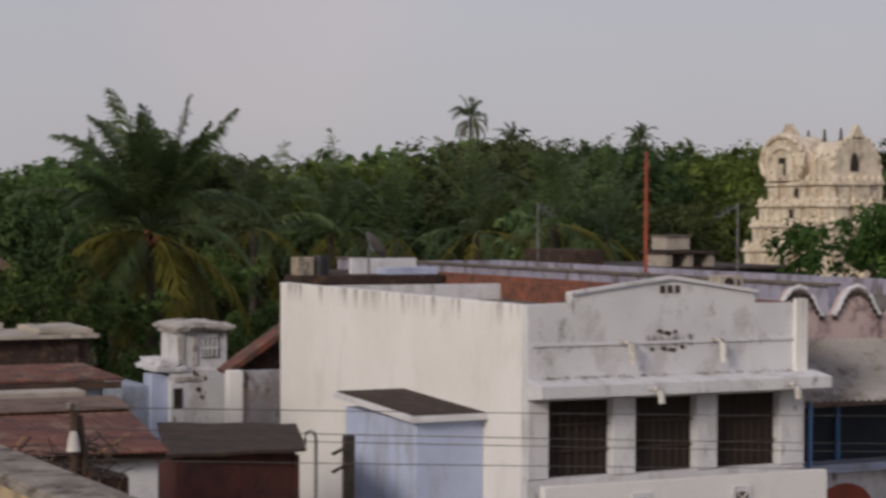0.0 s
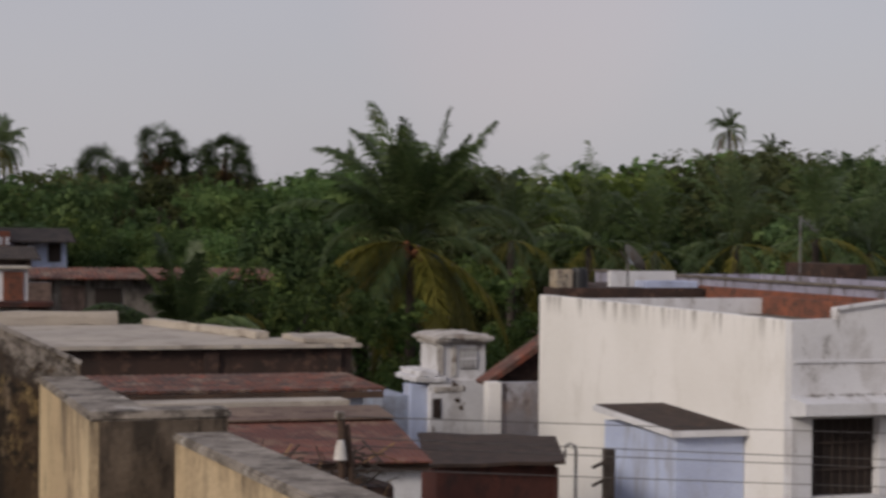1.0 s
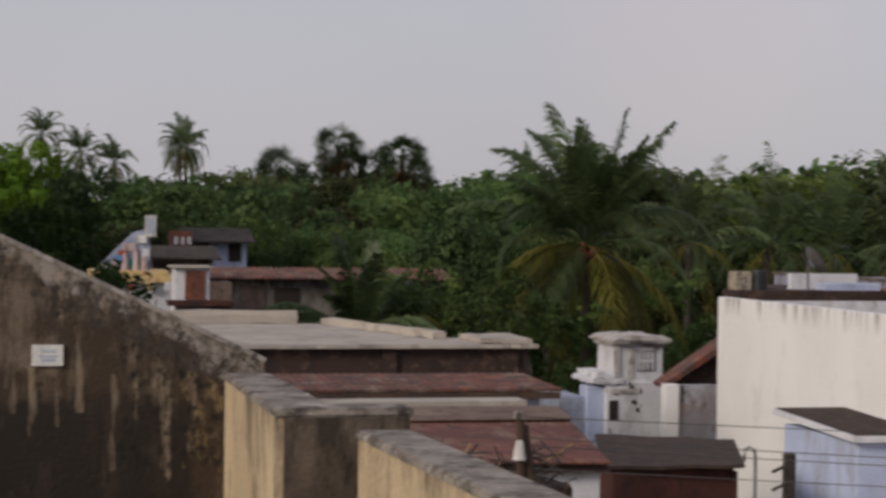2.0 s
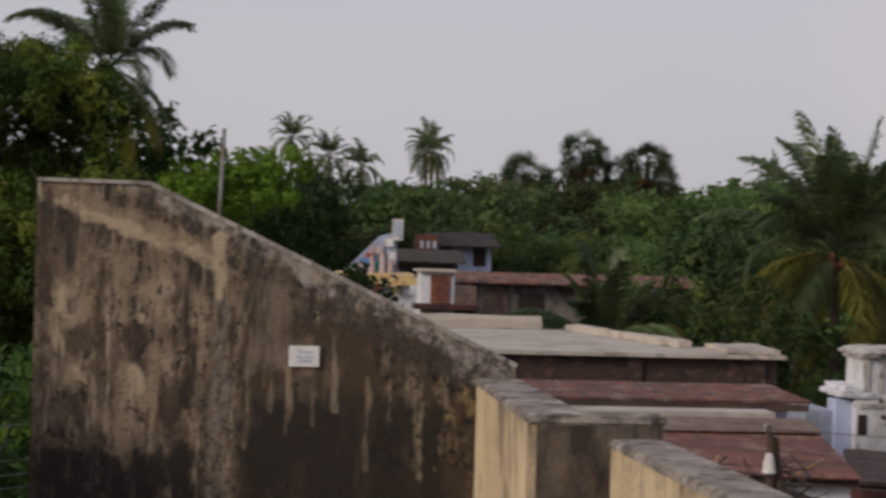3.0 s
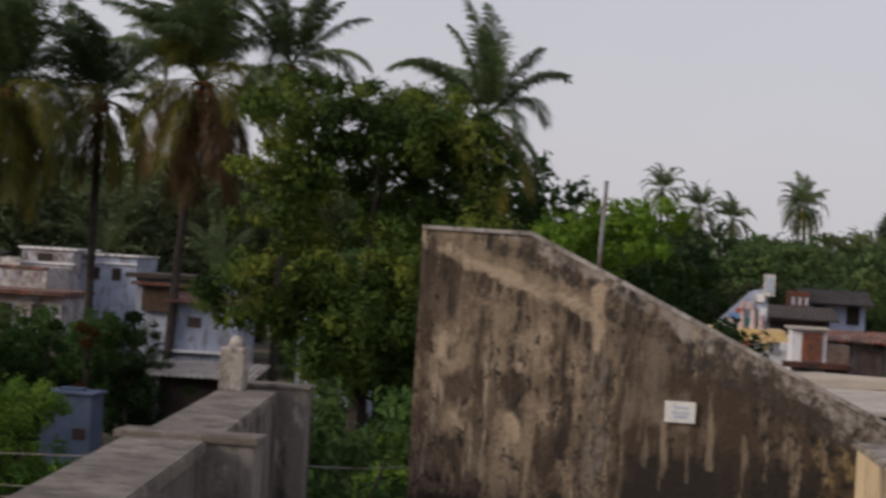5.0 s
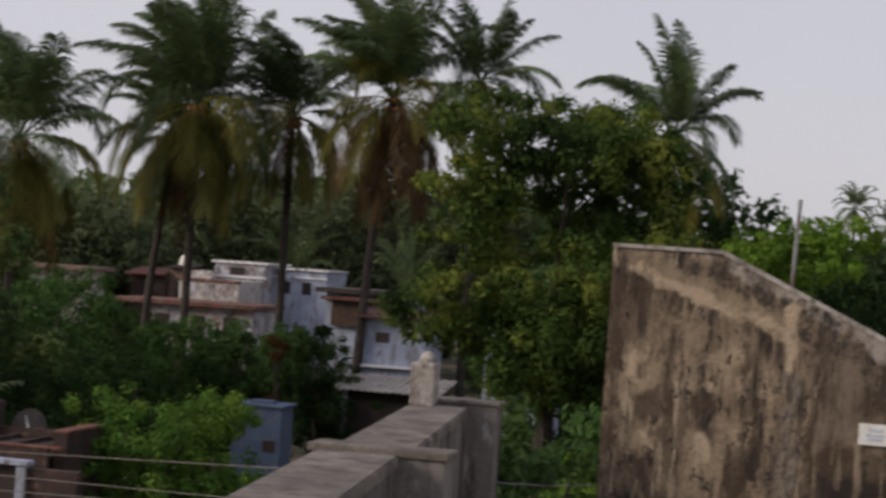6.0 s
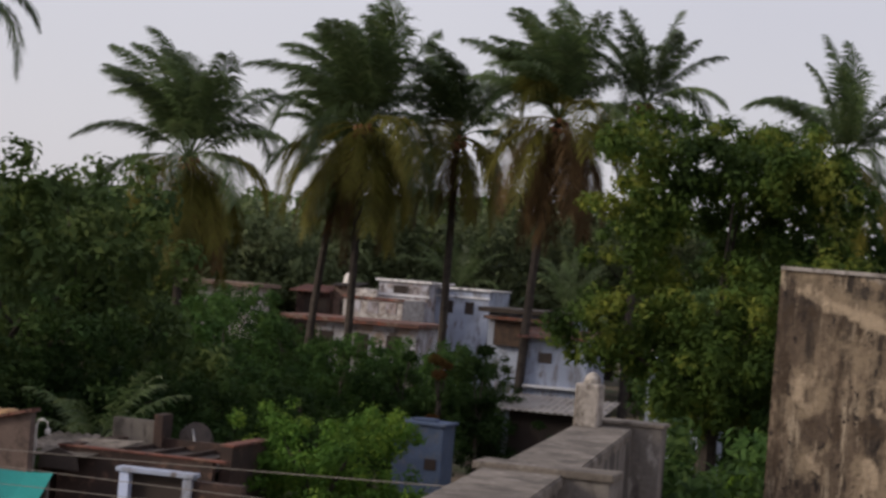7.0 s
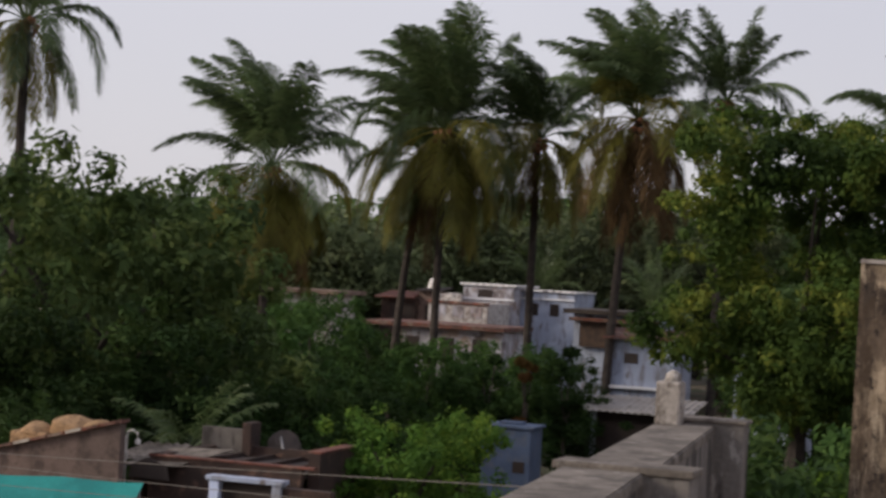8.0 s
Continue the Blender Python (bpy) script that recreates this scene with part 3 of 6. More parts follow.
def frond_mesh(az, el, length, droop, wind, material, width=0.075, count=38, hang=0.35, leaf=0.225):
    """A feather leaf from the origin: a curved midrib and two rows of narrow leaflets."""
    n = 13
    d = np.array([math.cos(el) * math.cos(az), math.cos(el) * math.sin(az), math.sin(el)])
    pts, dirs = [np.zeros(3)], [d]
    for i in range(1, n + 1):
        s = i / n
        d = d + np.array([0, 0, -1.0]) * droop * s * 0.22 + WIND * wind * s * 0.15
        d = d / np.linalg.norm(d)
        pts.append(pts[-1] + d * length / n)
        dirs.append(d)
    pts, dirs = np.array(pts), np.array(dirs)
    verts, faces = [], []
    for i in range(n + 1):
        r = 0.035 * (1 - 0.85 * i / n)
        side = np.cross(dirs[i], [0, 0, 1.0])
        side = side / (np.linalg.norm(side) + 1e-6)
        up = np.cross(side, dirs[i])
        for q in (side * r, up * r, -side * r, -up * r):
            verts.append(pts[i] + q)
    for i in range(n):
        for k in range(4):
            faces.append((4 * i + k, 4 * i + (k + 1) % 4, 4 * i + 4 + (k + 1) % 4, 4 * i + 4 + k))
    for j in range(count):
        s = 0.16 + 0.84 * (j + rng.random() * 0.7) / count
        f = min(s * n, n - 1e-3)
        i = int(f)
        p = pts[i] + (pts[i + 1] - pts[i]) * (f - i)
        d = dirs[i]
        side = np.cross(d, [0, 0, 1.0])
        side = side / (np.linalg.norm(side) + 1e-6)
        ln = length * leaf * (math.sin(math.pi * min(1, 0.16 + s * 0.76)) ** 0.7) * rng.uniform(0.75, 1.1)
        for sg in (-1, 1):
            out = side * sg * rng.uniform(0.55, 0.95) + d * rng.uniform(0.75, 1.1) + np.array([0, 0, -hang]) + WIND * wind * 0.32 + rng.normal(0, 0.13, 3)
            out = out / np.linalg.norm(out)
            tip = out * 0.75 + np.array([0, 0, -0.45 - hang * 0.6]) + WIND * wind * 0.40
            tip = tip / np.linalg.norm(tip)
            w = d * width * rng.uniform(0.30, 0.5)
            m = p + out * ln * 0.5
            e = m + tip * ln * 0.5
            b = len(verts)
            verts += [p - w * 0.6, p + w * 0.6, m + w, m - w, e]
            faces += [(b, b + 1, b + 2, b + 3), (b + 3, b + 2, b + 4)]
    return raw_mesh("frond", verts, faces, material)


def trunk_mesh(height, r0, r1, lean=(0.0, 0.0), name="trunk", material=None):
    bm = bmesh.new()
    pts = [(lean[0] * (k / 9) ** 2, lean[1] * (k / 9) ** 2, height * k / 9) for k in range(10)]
    tube(pts, r0, 9, bm, taper=r1)
    return finish(bm, name, material or BARK)


def put(name, me, parent, m=None):
    ob = new(name, me)
    ob.parent = parent
    if m is not None:
        ob.matrix_basis = m
    return ob


bm = bmesh.new()
bmesh.ops.create_icosphere(bm, subdivisions=1, radius=0.14)
COCONUT = finish(bm, "coconut", FRUIT)


def coconut_palm(x, y, crown_z, radius, fronds=26, wind=0.5, lean=(0.0, 0.0), label="", old=0.25, count=104, fruit=True, seed=1, top=1.42, dead=0.0, wide=1.0, sag=1.0, low=0.85, leaf=0.235, least=-1.5, limp=1.0):
    """A coconut palm whose crown sits at crown_z over the ground, with fronds of about the given length."""
    global rng
    rng = np.random.default_rng(seed)
    ob = thing("coconut_palm", label or "tall coconut palm with arching green fronds", "palm tree", group="coconut palms")
    put("trunk", trunk_mesh(crown_z, 0.23, 0.16, lean), ob)
    head = Vector((lean[0], lean[1], crown_z))
    for k in range(fronds):
        q = k / (fronds - 1)
        az = k * 2.39996 + rng.uniform(-0.3, 0.3)
        el = float(np.interp(q, [0.0, 0.46, 0.62, 1.0], [top, 0.75, 0.10, -low])) + rng.uniform(-0.22, 0.22) * (1.0 if q < 0.5 else 1.7)
        el = max(el, least)
        aged = q > 1 - old
        blown = wind * (1.0 if q < 0.45 else 0.25) * rng.uniform(0.5, 1.3)
        me = frond_mesh(az, el, radius * rng.uniform(0.80, 1.10) * (1.0 - 0.06 * q), (0.72 * limp if q < 0.46 else 1.5 * sag) * rng.uniform(0.6, 1.4), blown,
                        PALMDEAD if q > 1 - dead else PALMOLD if aged else PALMLEAF, (0.045 + radius * 0.0065) * wide, count, 0.12 + 0.26 * q, leaf * (1.0 if q < 0.5 else 1.2))
        put("frond", me, ob, Matrix.Translation(head + Vector((math.cos(az) * 0.1, math.sin(az) * 0.1, 0.15 * (1 - q)))))
    if fruit:
        for k in range(16):
            a = rng.uniform(0, 6.28)
            c = head + Vector((math.cos(a) * rng.uniform(0.2, 0.45), math.sin(a) * rng.uniform(0.2, 0.45), rng.uniform(-0.55, 0.05)))
            put("coconut", COCONUT, ob, Matrix.Translation(c))
    ob.matrix_basis = pose(x, y, 0)
    return ob


def leaf_cloud(clumps, leaves, size, flat=0.6, seed=1):
    """Leaf blades in clumps: clumps are rows of centre and radius; gaps stay between them."""
    r = np.random.default_rng(seed)
    c = np.array([k[:3] for k in clumps])
    rad = np.array([k[3] for k in clumps])
    pick = r.choice(len(clumps), leaves, p=rad ** 2 / (rad ** 2).sum())
    d = r.normal(size=(leaves, 3))
    d /= np.linalg.norm(d, axis=1)[:, None]
    rr = rad[pick] * (0.40 + 0.72 * r.random(leaves) ** 0.7)
    p = c[pick] + d * rr[:, None] * np.array([1, 1, flat + 0.25])
    nrm = d * 1.0 + r.normal(size=(leaves, 3)) * 0.42 + np.array([0, 0, 0.5])
    nrm /= np.linalg.norm(nrm, axis=1)[:, None]
    t = np.cross(nrm, r.normal(size=(leaves, 3)))
    t /= np.linalg.norm(t, axis=1)[:, None]
    b = np.cross(nrm, t)
    s = size * r.uniform(0.6, 1.3, leaves)[:, None]
    core = r.random(leaves) < 0.10
    p[core] = c[pick[core]] + d[core] * (rad[pick[core]] * 0.45)[:, None]
    s[core] *= 2.0
    droop = np.array([0, 0, -0.25]) * s
    v = np.stack([p - t * s, p + b * s * 0.42, p + t * s + droop, p - b * s * 0.42], 1).reshape(-1, 3)
    f = [(4 * i, 4 * i + 1, 4 * i + 2, 4 * i + 3) for i in range(leaves)]
    return v, f


def crown_clumps(height, radius, count, seed, low=0.35, core=0.62):
    """A crown in two steps: boughs spread through the crown, each ringed by small clumps of leaves on its upper and outer side."""
    r = np.random.default_rng(seed)
    rows, boughs = [], []
    tries = 0
    while len(boughs) < max(6, count // 5) and tries < 400:
        tries += 1
        u = r.uniform(0, 1)
        z = low + (0.93 - low) * u
        w = math.sqrt(max(0.06, 1 - ((z - 0.55) / 0.48) ** 2)) if z > 0.55 else 0.7 + 0.3 * (z - low) / (0.56 - low)
        a, q = r.uniform(0, 6.283), math.sqrt(r.uniform(0.05, 1)) * radius * w * 0.78
        rr = radius * r.uniform(0.24, 0.40)
        c = np.array([math.cos(a) * q, math.sin(a) * q, min(z * height, height - rr * 0.95)])
        if all(np.linalg.norm((c - b[:3]) * [1, 1, 0.9]) > 0.62 * max(rr, b[3]) for b in boughs):
            boughs.append((*c, rr))
    for bx, by, bz, rr in boughs:
        rows.append((bx, by, bz, rr * core))
        for k in range(11):
            d = r.normal(size=3)
            d[2] = abs(d[2]) * 0.9 - 0.25
            d /= np.linalg.norm(d)
            s = rr * r.uniform(0.22, 0.42)
            p = np.array([bx, by, bz]) + d * rr * r.uniform(0.75, 1.08) * np.array([1.1, 1.1, 0.8])
            rows.append((p[0], p[1], min(p[2], height - s * 0.5), s))
    return rows


TREE_MESHES = {}


def tree_kind(key, height, radius, clumps, leaves, size, material, seed, low=0.35, core=0.62):
    """The meshes of one sort of broadleaf tree: a tapered trunk with limbs, and a crown of leaf clumps."""
    rows = crown_clumps(height, radius, clumps, seed, low, core)
    v, f = leaf_cloud(rows, leaves, size, seed=seed)
    crown = raw_mesh("crown", v, f, material)
    bm = bmesh.new()
    tube([(0, 0, 0), (0.1, 0.05, height * 0.25), (0, 0.1, height * 0.5)], radius * 0.075 + 0.05, 8, bm, taper=radius * 0.045 + 0.03)
    for k in rows[:108:12]:
        mid = Vector((k[0] * 0.35, k[1] * 0.35, height * 0.42 + (k[2] - height * 0.42) * 0.45))
        tube([(0, 0.08, height * 0.36), mid, k[:3]], radius * 0.03 + 0.02, 6, bm, taper=0.02)
    TREE_MESHES[key] = (crown, finish(bm, "trunk", BARK))


def tree(key, x, y, scale=1.0, turn=0.0, z=0.0, label="", tall=1.0, name="broadleaf_tree"):
    crown, stem = TREE_MESHES[key]
    ob = thing(name, label or "leafy green broadleaf tree", "tree", group="broadleaf trees")
    put("trunk", stem, ob)
    put("crown", crown, ob)
    ob.matrix_basis = pose(x, y, z, 0, 0, turn) @ Matrix.Diagonal((scale, scale, scale * tall, 1))
    return ob


# ---- ground ----
bm = bmesh.new()
GRID = 60
gv = [[bm.verts.new(((i / GRID - 0.5) * 3000, (j / GRID - 0.5) * 3000, 0.0)) for j in range(GRID + 1)] for i in range(GRID + 1)]
for i in range(GRID):
    for j in range(GRID):
        bm.faces.new((gv[i][j], gv[i + 1][j], gv[i + 1][j + 1], gv[i][j + 1]))
tagged(part("ground", bm, EARTH), "dusty brown earth with patches of scrub", "ground", kind="structure")


# ---- the terrace the camera stands on ----
own = thing("terrace_house", "flat-roofed house with a rain-stained terrace", "house", (0, 5, 0), kind="structure")
part("wall", prism([(-2.9, 15.0), (1.85, 15.0), (2.3, 12.0), (3.1, -4.0), (-1.7, -4.0), (-2.2, 6.0)], 0.0, 6.62, "z"), GREYWALL, own, "stained grey plaster")
part("floor_slab", prism([(-3.0, 15.04), (1.7, 15.04), (2.2, 12.0), (3.0, -4.1), (-1.9, -4.1), (-2.3, 6.0)], 6.62, 6.80, "z"), CEMENT, own, "weathered cement terrace floor")

stair = thing("stair_wall", "tall sloping stair wall of rain-stained plaster", "wall", (0, 15.1, 6.8), kind="structure")
part("wall", prism([(-1.95, 6.6), (-1.94, 9.29), (-1.08, 9.285), (1.81, 7.93), (1.81, 7.80), (1.52, 7.78), (1.52, 6.6)], 15.04, 15.30, bevel=0.012), STAINED, stair)
part("coping", sheet((-1.94, 15.02, 9.305), (-1.08, 15.02, 9.30), (-1.08, 15.32, 9.30), (-1.94, 15.32, 9.305), 0, 0, 0.03), COPING, stair, "grey cement coping")
part("coping", sheet((-1.08, 15.02, 9.30), (1.82, 15.02, 7.945), (1.82, 15.32, 7.945), (-1.08, 15.32, 9.30), 0, 0, 0.035), COPING, stair, "grey sloping cement coping")

plate = thing("stone_plate", "small pale stone plate with worn lettering fixed to the stained wall", "sign", (0.14, 15.03, 7.97))
part("plate", box(0.022, 0.258, 15.012, 15.04, 7.89, 8.052, 0.004), MARBLE, plate)
for zz, xa, xb in ((8.005, 0.10, 0.20), (7.965, 0.075, 0.215), (7.935, 0.09, 0.20)):
    part("text_bar", box(xa, xb, 15.008, 15.014, zz - 0.010, zz + 0.010), INK, plate)

rod = thing("steel_rod", "thin grey steel pole standing behind the sloping wall", "pole", (-0.55, 15.36, 6.8))
part("pole", tube([(-0.57, 15.36, 6.8), (-0.555, 15.36, 9.0), (-0.53, 15.36, 9.74)], 0.016, 8), METAL, rod)

par_a = thing("parapet", "cream plaster parapet with a mossy cement coping", "parapet", (1.6, 13.5, 6.8), kind="structure")
part("wall", prism([(1.50, 15.03), (1.83, 15.03), (1.85, 12.44), (2.38, 12.44), (2.38, 12.14), (1.50, 12.14)], 6.6, 7.77, "z"), CREAM, par_a)
part("coping", prism([(1.485, 15.03), (1.845, 15.03), (1.87, 12.46), (2.40, 12.46), (2.40, 12.12), (1.485, 12.12)], 7.77, 7.83, "z", bevel=0.015), LICHENED, par_a, "stained grey cement coping")
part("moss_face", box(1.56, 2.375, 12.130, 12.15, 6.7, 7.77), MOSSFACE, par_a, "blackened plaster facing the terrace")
part("rain_pipe", tube([(2.06, 12.09, 6.75), (2.06, 12.09, 7.55)], 0.022, 8), RUST, par_a, "rusty rain pipe")

par_b = thing("parapet", "long cream parapet with broad grey coping beside the terrace", "parapet", (2.1, 5, 6.8), kind="structure")
part("wall", prism([(2.02, 12.02), (2.34, 12.02), (3.17, -4.0), (2.85, -4.0)], 6.6, 7.64, "z"), CREAM, par_b)
part("coping", prism([(2.00, 12.03), (2.36, 12.03), (3.19, -4.05), (2.83, -4.05)], 7.64, 7.70, "z", bevel=0.015), LICHENED, par_b, "worn cement coping")

par_c = thing("parapet", "grey stained parapet with two projecting piers", "parapet", (-2.8, 10, 6.8), kind="structure")
part("wall", prism([(-2.93, 10.3), (-2.53, 10.3), (-2.06, 5.0), (-2.46, 5.0)], 6.6, 7.92, "z"), GREYWALL, par_c)
part("coping", prism([(-2.96, 10.2), (-2.50, 10.2), (-2.03, 5.0), (-2.49, 5.0)], 7.92, 8.0, "z", bevel=0.012), CEMENT, par_c, "worn pale coping")
part("wall", prism([(-3.30, 14.5), (-2.90, 14.5), (-2.53, 10.4), (-2.93, 10.4)], 6.6, 7.90, "z"), GREYWALL, par_c)
part("coping", prism([(-3.33, 14.4), (-2.88, 14.4), (-2.50, 10.38), (-2.96, 10.38)], 7.90, 7.98, "z", bevel=0.012), CEMENT, par_c, "worn pale coping")
part("pier", box(-2.99, -2.24, 10.16, 10.40, 6.6, 7.985, 0.012), GREYWALL, par_c, "pier with dark water stains")
part("pier_cap", box(-3.01, -2.22, 10.14, 10.42, 7.985, 8.03, 0.012), CEMENT, par_c)
part("pier", box(-3.30, -2.66, 14.36, 14.60, 6.6, 8.0, 0.012), GREYWALL, par_c, "grey pier at the wire gap")
part("pier_cap", box(-3.32, -2.64, 14.34, 14.62, 8.0, 8.03, 0.01), CEMENT, par_c)

fin = thing("post_stub", "stubby whitewashed post with a rounded top on the parapet", "post", (-3.2, 14.2, 8.0))
bm = box(-3.30, -3.11, 14.12, 14.32, 7.97, 8.30, 0.02)
bmesh.ops.create_icosphere(bm, subdivisions=2, radius=0.065, matrix=pose(-3.19, 14.22, 8.31) @ Matrix.Diagonal((1, 1, 1.2, 1)))
part("post", bm, DIRTYPOST, fin)

gapwire = thing("wire_fence", "four thin strands of fence wire across a gap", "fence", (-2.3, 14.8, 6.8))
for zz in (7.40, 7.13, 7.02, 6.92):
    part("wire", tube([(-2.68, 14.5, zz + 0.015), (-2.3, 14.76, zz - 0.005), (-1.94, 15.1, zz)], 0.0055, 6), METAL, gapwire)


# ---- white house ----
house = thing("white_house", "whitewashed narrow house with a gabled parapet and three grilled openings", "house", (19, 36, 0))
part("wall", box(15.99, 16.22, 30.25, 42.4, 0, 7.42, 0.02), WHITEWASH, house, "tall blank whitewashed side wall")
part("wall", box(16.22, 21.70, 42.17, 42.4, 0, 7.33), OLDWHITE, house)
part("wall", box(21.70, 21.93, 30.25, 42.4, 0, 7.38), BRICK, house, "bare brick inside of the parapet")
part("roof", box(16.22, 21.70, 30.25, 42.17, 6.75, 6.95), CEMENT, house)
GAB = [(15.99, 6.0), (15.99, 7.42), (16.88, 7.44), (16.88, 7.64), (18.93, 7.90), (20.80, 7.62), (20.80, 7.38), (21.93, 7.38), (21.93, 6.0)]
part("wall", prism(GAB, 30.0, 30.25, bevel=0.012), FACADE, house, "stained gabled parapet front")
part("moulding", prism([(16.85, 7.60), (16.85, 7.66), (18.93, 7.93), (20.84, 7.64), (20.84, 7.58), (18.93, 7.86)], 29.93, 30.0), OLDWHITE, house)
part("moulding", box(16.05, 21.9, 29.965, 30.0, 6.68, 6.73), OLDWHITE, house)
part("pilaster", box(21.68, 21.95, 29.90, 30.0, 6.0, 7.46, 0.01), WHITEWASH, house)
part("ledge", prism([(30.0, 6.10), (29.40, 6.02), (29.40, 5.80), (30.0, 5.74)], 15.95, 22.15, "x", bevel=0.01), FACADE, house, "projecting concrete sunshade")
part("wall", box(15.99, 21.93, 30.0, 30.25, 0, 4.32), OLDWHITE, house)
part("wall", box(15.99, 21.93, 30.0, 30.25, 5.70, 6.0), OLDWHITE, house)
for xa, xb in ((15.99, 16.40), (17.73, 18.20), (19.52, 19.97), (21.38, 21.93)):
    part("pillar", box(xa, xb, 29.97, 30.25, 4.32, 5.70, 0.012), OLDWHITE, house, "squat whitewashed pillar")
for xa, xb in ((16.40, 17.73), (18.20, 19.52), (19.97, 21.38)):
    # A flat near-black sheet stands in for the unlit room behind each grille.
    win = part("window", box(xa, xb, 30.20, 30.24, 4.32, 5.70), DARKIN, house, "near-black sheet for the unlit inside of a grilled opening")
    for k in range(1, 8):
        xx = xa + (xb - xa) * k / 8
        part("grille_bar", box(xx - 0.009, xx + 0.009, 30.14, 30.16, 4.32, 5.70), GRILLE, win)
    for zz in (4.78, 5.25):
        part("grille_bar", box(xa, xb, 30.13, 30.16, zz - 0.018, zz + 0.018), GRILLE, win)
part("balcony_wall", box(16.02, 22.05, 29.40, 29.60, 2.6, 4.26, 0.012), WHITEWASH, house)
part("balcony_slab", box(16.02, 22.05, 29.6, 30.0, 2.6, 2.8), WHITEWASH, house)
for xx in (17.98, 20.12):
    v = part("vent_block", box(xx - 0.21, xx + 0.21, 29.37, 29.41, 3.58, 4.06), OLDWHITE, house, "pierced ornamental block")
    part("recess", box(xx - 0.13, xx + 0.13, 29.36, 29.375, 3.68, 3.96), DARKIN, v)
    for a in (0.6, -0.6):
        part("cross_bar", prism([(xx - 0.13, 3.82 - 0.14 * a / 0.6), (xx - 0.10, 3.82 - 0.14 * a / 0.6), (xx + 0.13, 3.82 + 0.14 * a / 0.6), (xx + 0.10, 3.82 + 0.14 * a / 0.6)], 29.345, 29.36), WHITEWASH, v)
for xx, zz in ((18.02, 6.72), (19.97, 6.72), (18.28, 5.92), (21.25, 5.90)):
    yy = 29.98 if zz > 6 else 29.42
    part("rain_spout", tube([(xx - 0.14, yy, zz), (xx - 0.03, yy - 0.10, zz), (xx + 0.01, yy - 0.16, zz - 0.06), (xx + 0.03, yy - 0.17, zz - 0.40 if zz > 6 else zz - 0.26)], 0.062, 10), PVC, house, "bent white rain spout")
for k in range(3):
    part("year_bar", box(18.72 + k * 0.16, 18.82 + k * 0.16, 29.985, 30.0, 7.60, 7.74), TIMBER, house, "dark raised ornament")
for xx, zz, w in ((18.72, 6.90, 0.07), (18.88, 6.86, 0.10), (19.05, 6.88, 0.05), (18.80, 6.58, 0.08), (18.98, 6.55, 0.11), (19.2, 6.60, 0.06), (18.55, 6.57, 0.05)):
    part("flaked_patch", prism([(xx - w, zz), (xx - w * 0.3, zz + 0.05), (xx + w, zz + 0.02), (xx + w * 0.5, zz - 0.05)], 29.990, 30.0), TIMBER, house, "dark flaked plaster")

shed = thing("wash_shed", "small pale blue lean-to against the white house", "shed", (15.2, 33.3, 0))
part("wall", box(14.62, 15.98, 31.75, 35.1, 0, 5.22, 0.01), PALEBLUE, shed)
part("roof", prism([(31.55, 5.24), (31.55, 5.36), (35.3, 5.50), (35.3, 5.38)], 14.45, 16.0 - 0.01, "x", bevel=0.01), OLDWHITE, shed, "thin concrete roof slab")
part("roof_dirt", sheet((14.50, 31.6, 5.385), (15.95, 31.6, 5.385), (15.95, 35.25, 5.52), (14.50, 35.25, 5.52), 0, 0, 0.015), BROWNROOF, shed, "brown dirt on the roof")

brickwall = thing("brick_wall", "long rough brick wall along neighbouring roofs", "wall", (22, 45, 0), kind="structure")
part("wall", box(21.96, 22.2, 36.0, 52.0, 0, 7.50), BRICK, brickwall)
lav = thing("lavender_house", "long low house with a lavender limewashed parapet", "house", (27, 46, 0))
part("wall", box(25.5, 25.75, 34.0, 62.0, 0, 7.50), LAVENDER, lav)
part("wall", box(25.75, 32.0, 61.75, 62.0, 0, 7.4), LAVENDER, lav)
part("wall", box(31.75, 32.0, 34.0, 61.75, 0, 7.4), LAVENDER, lav)
part("roof", box(25.75, 31.75, 34.0, 61.75, 6.8, 7.0), CEMENT, lav)
part("coping", box(25.42, 25.83, 34.0, 62.0, 7.50, 7.56), CEMENT, lav)

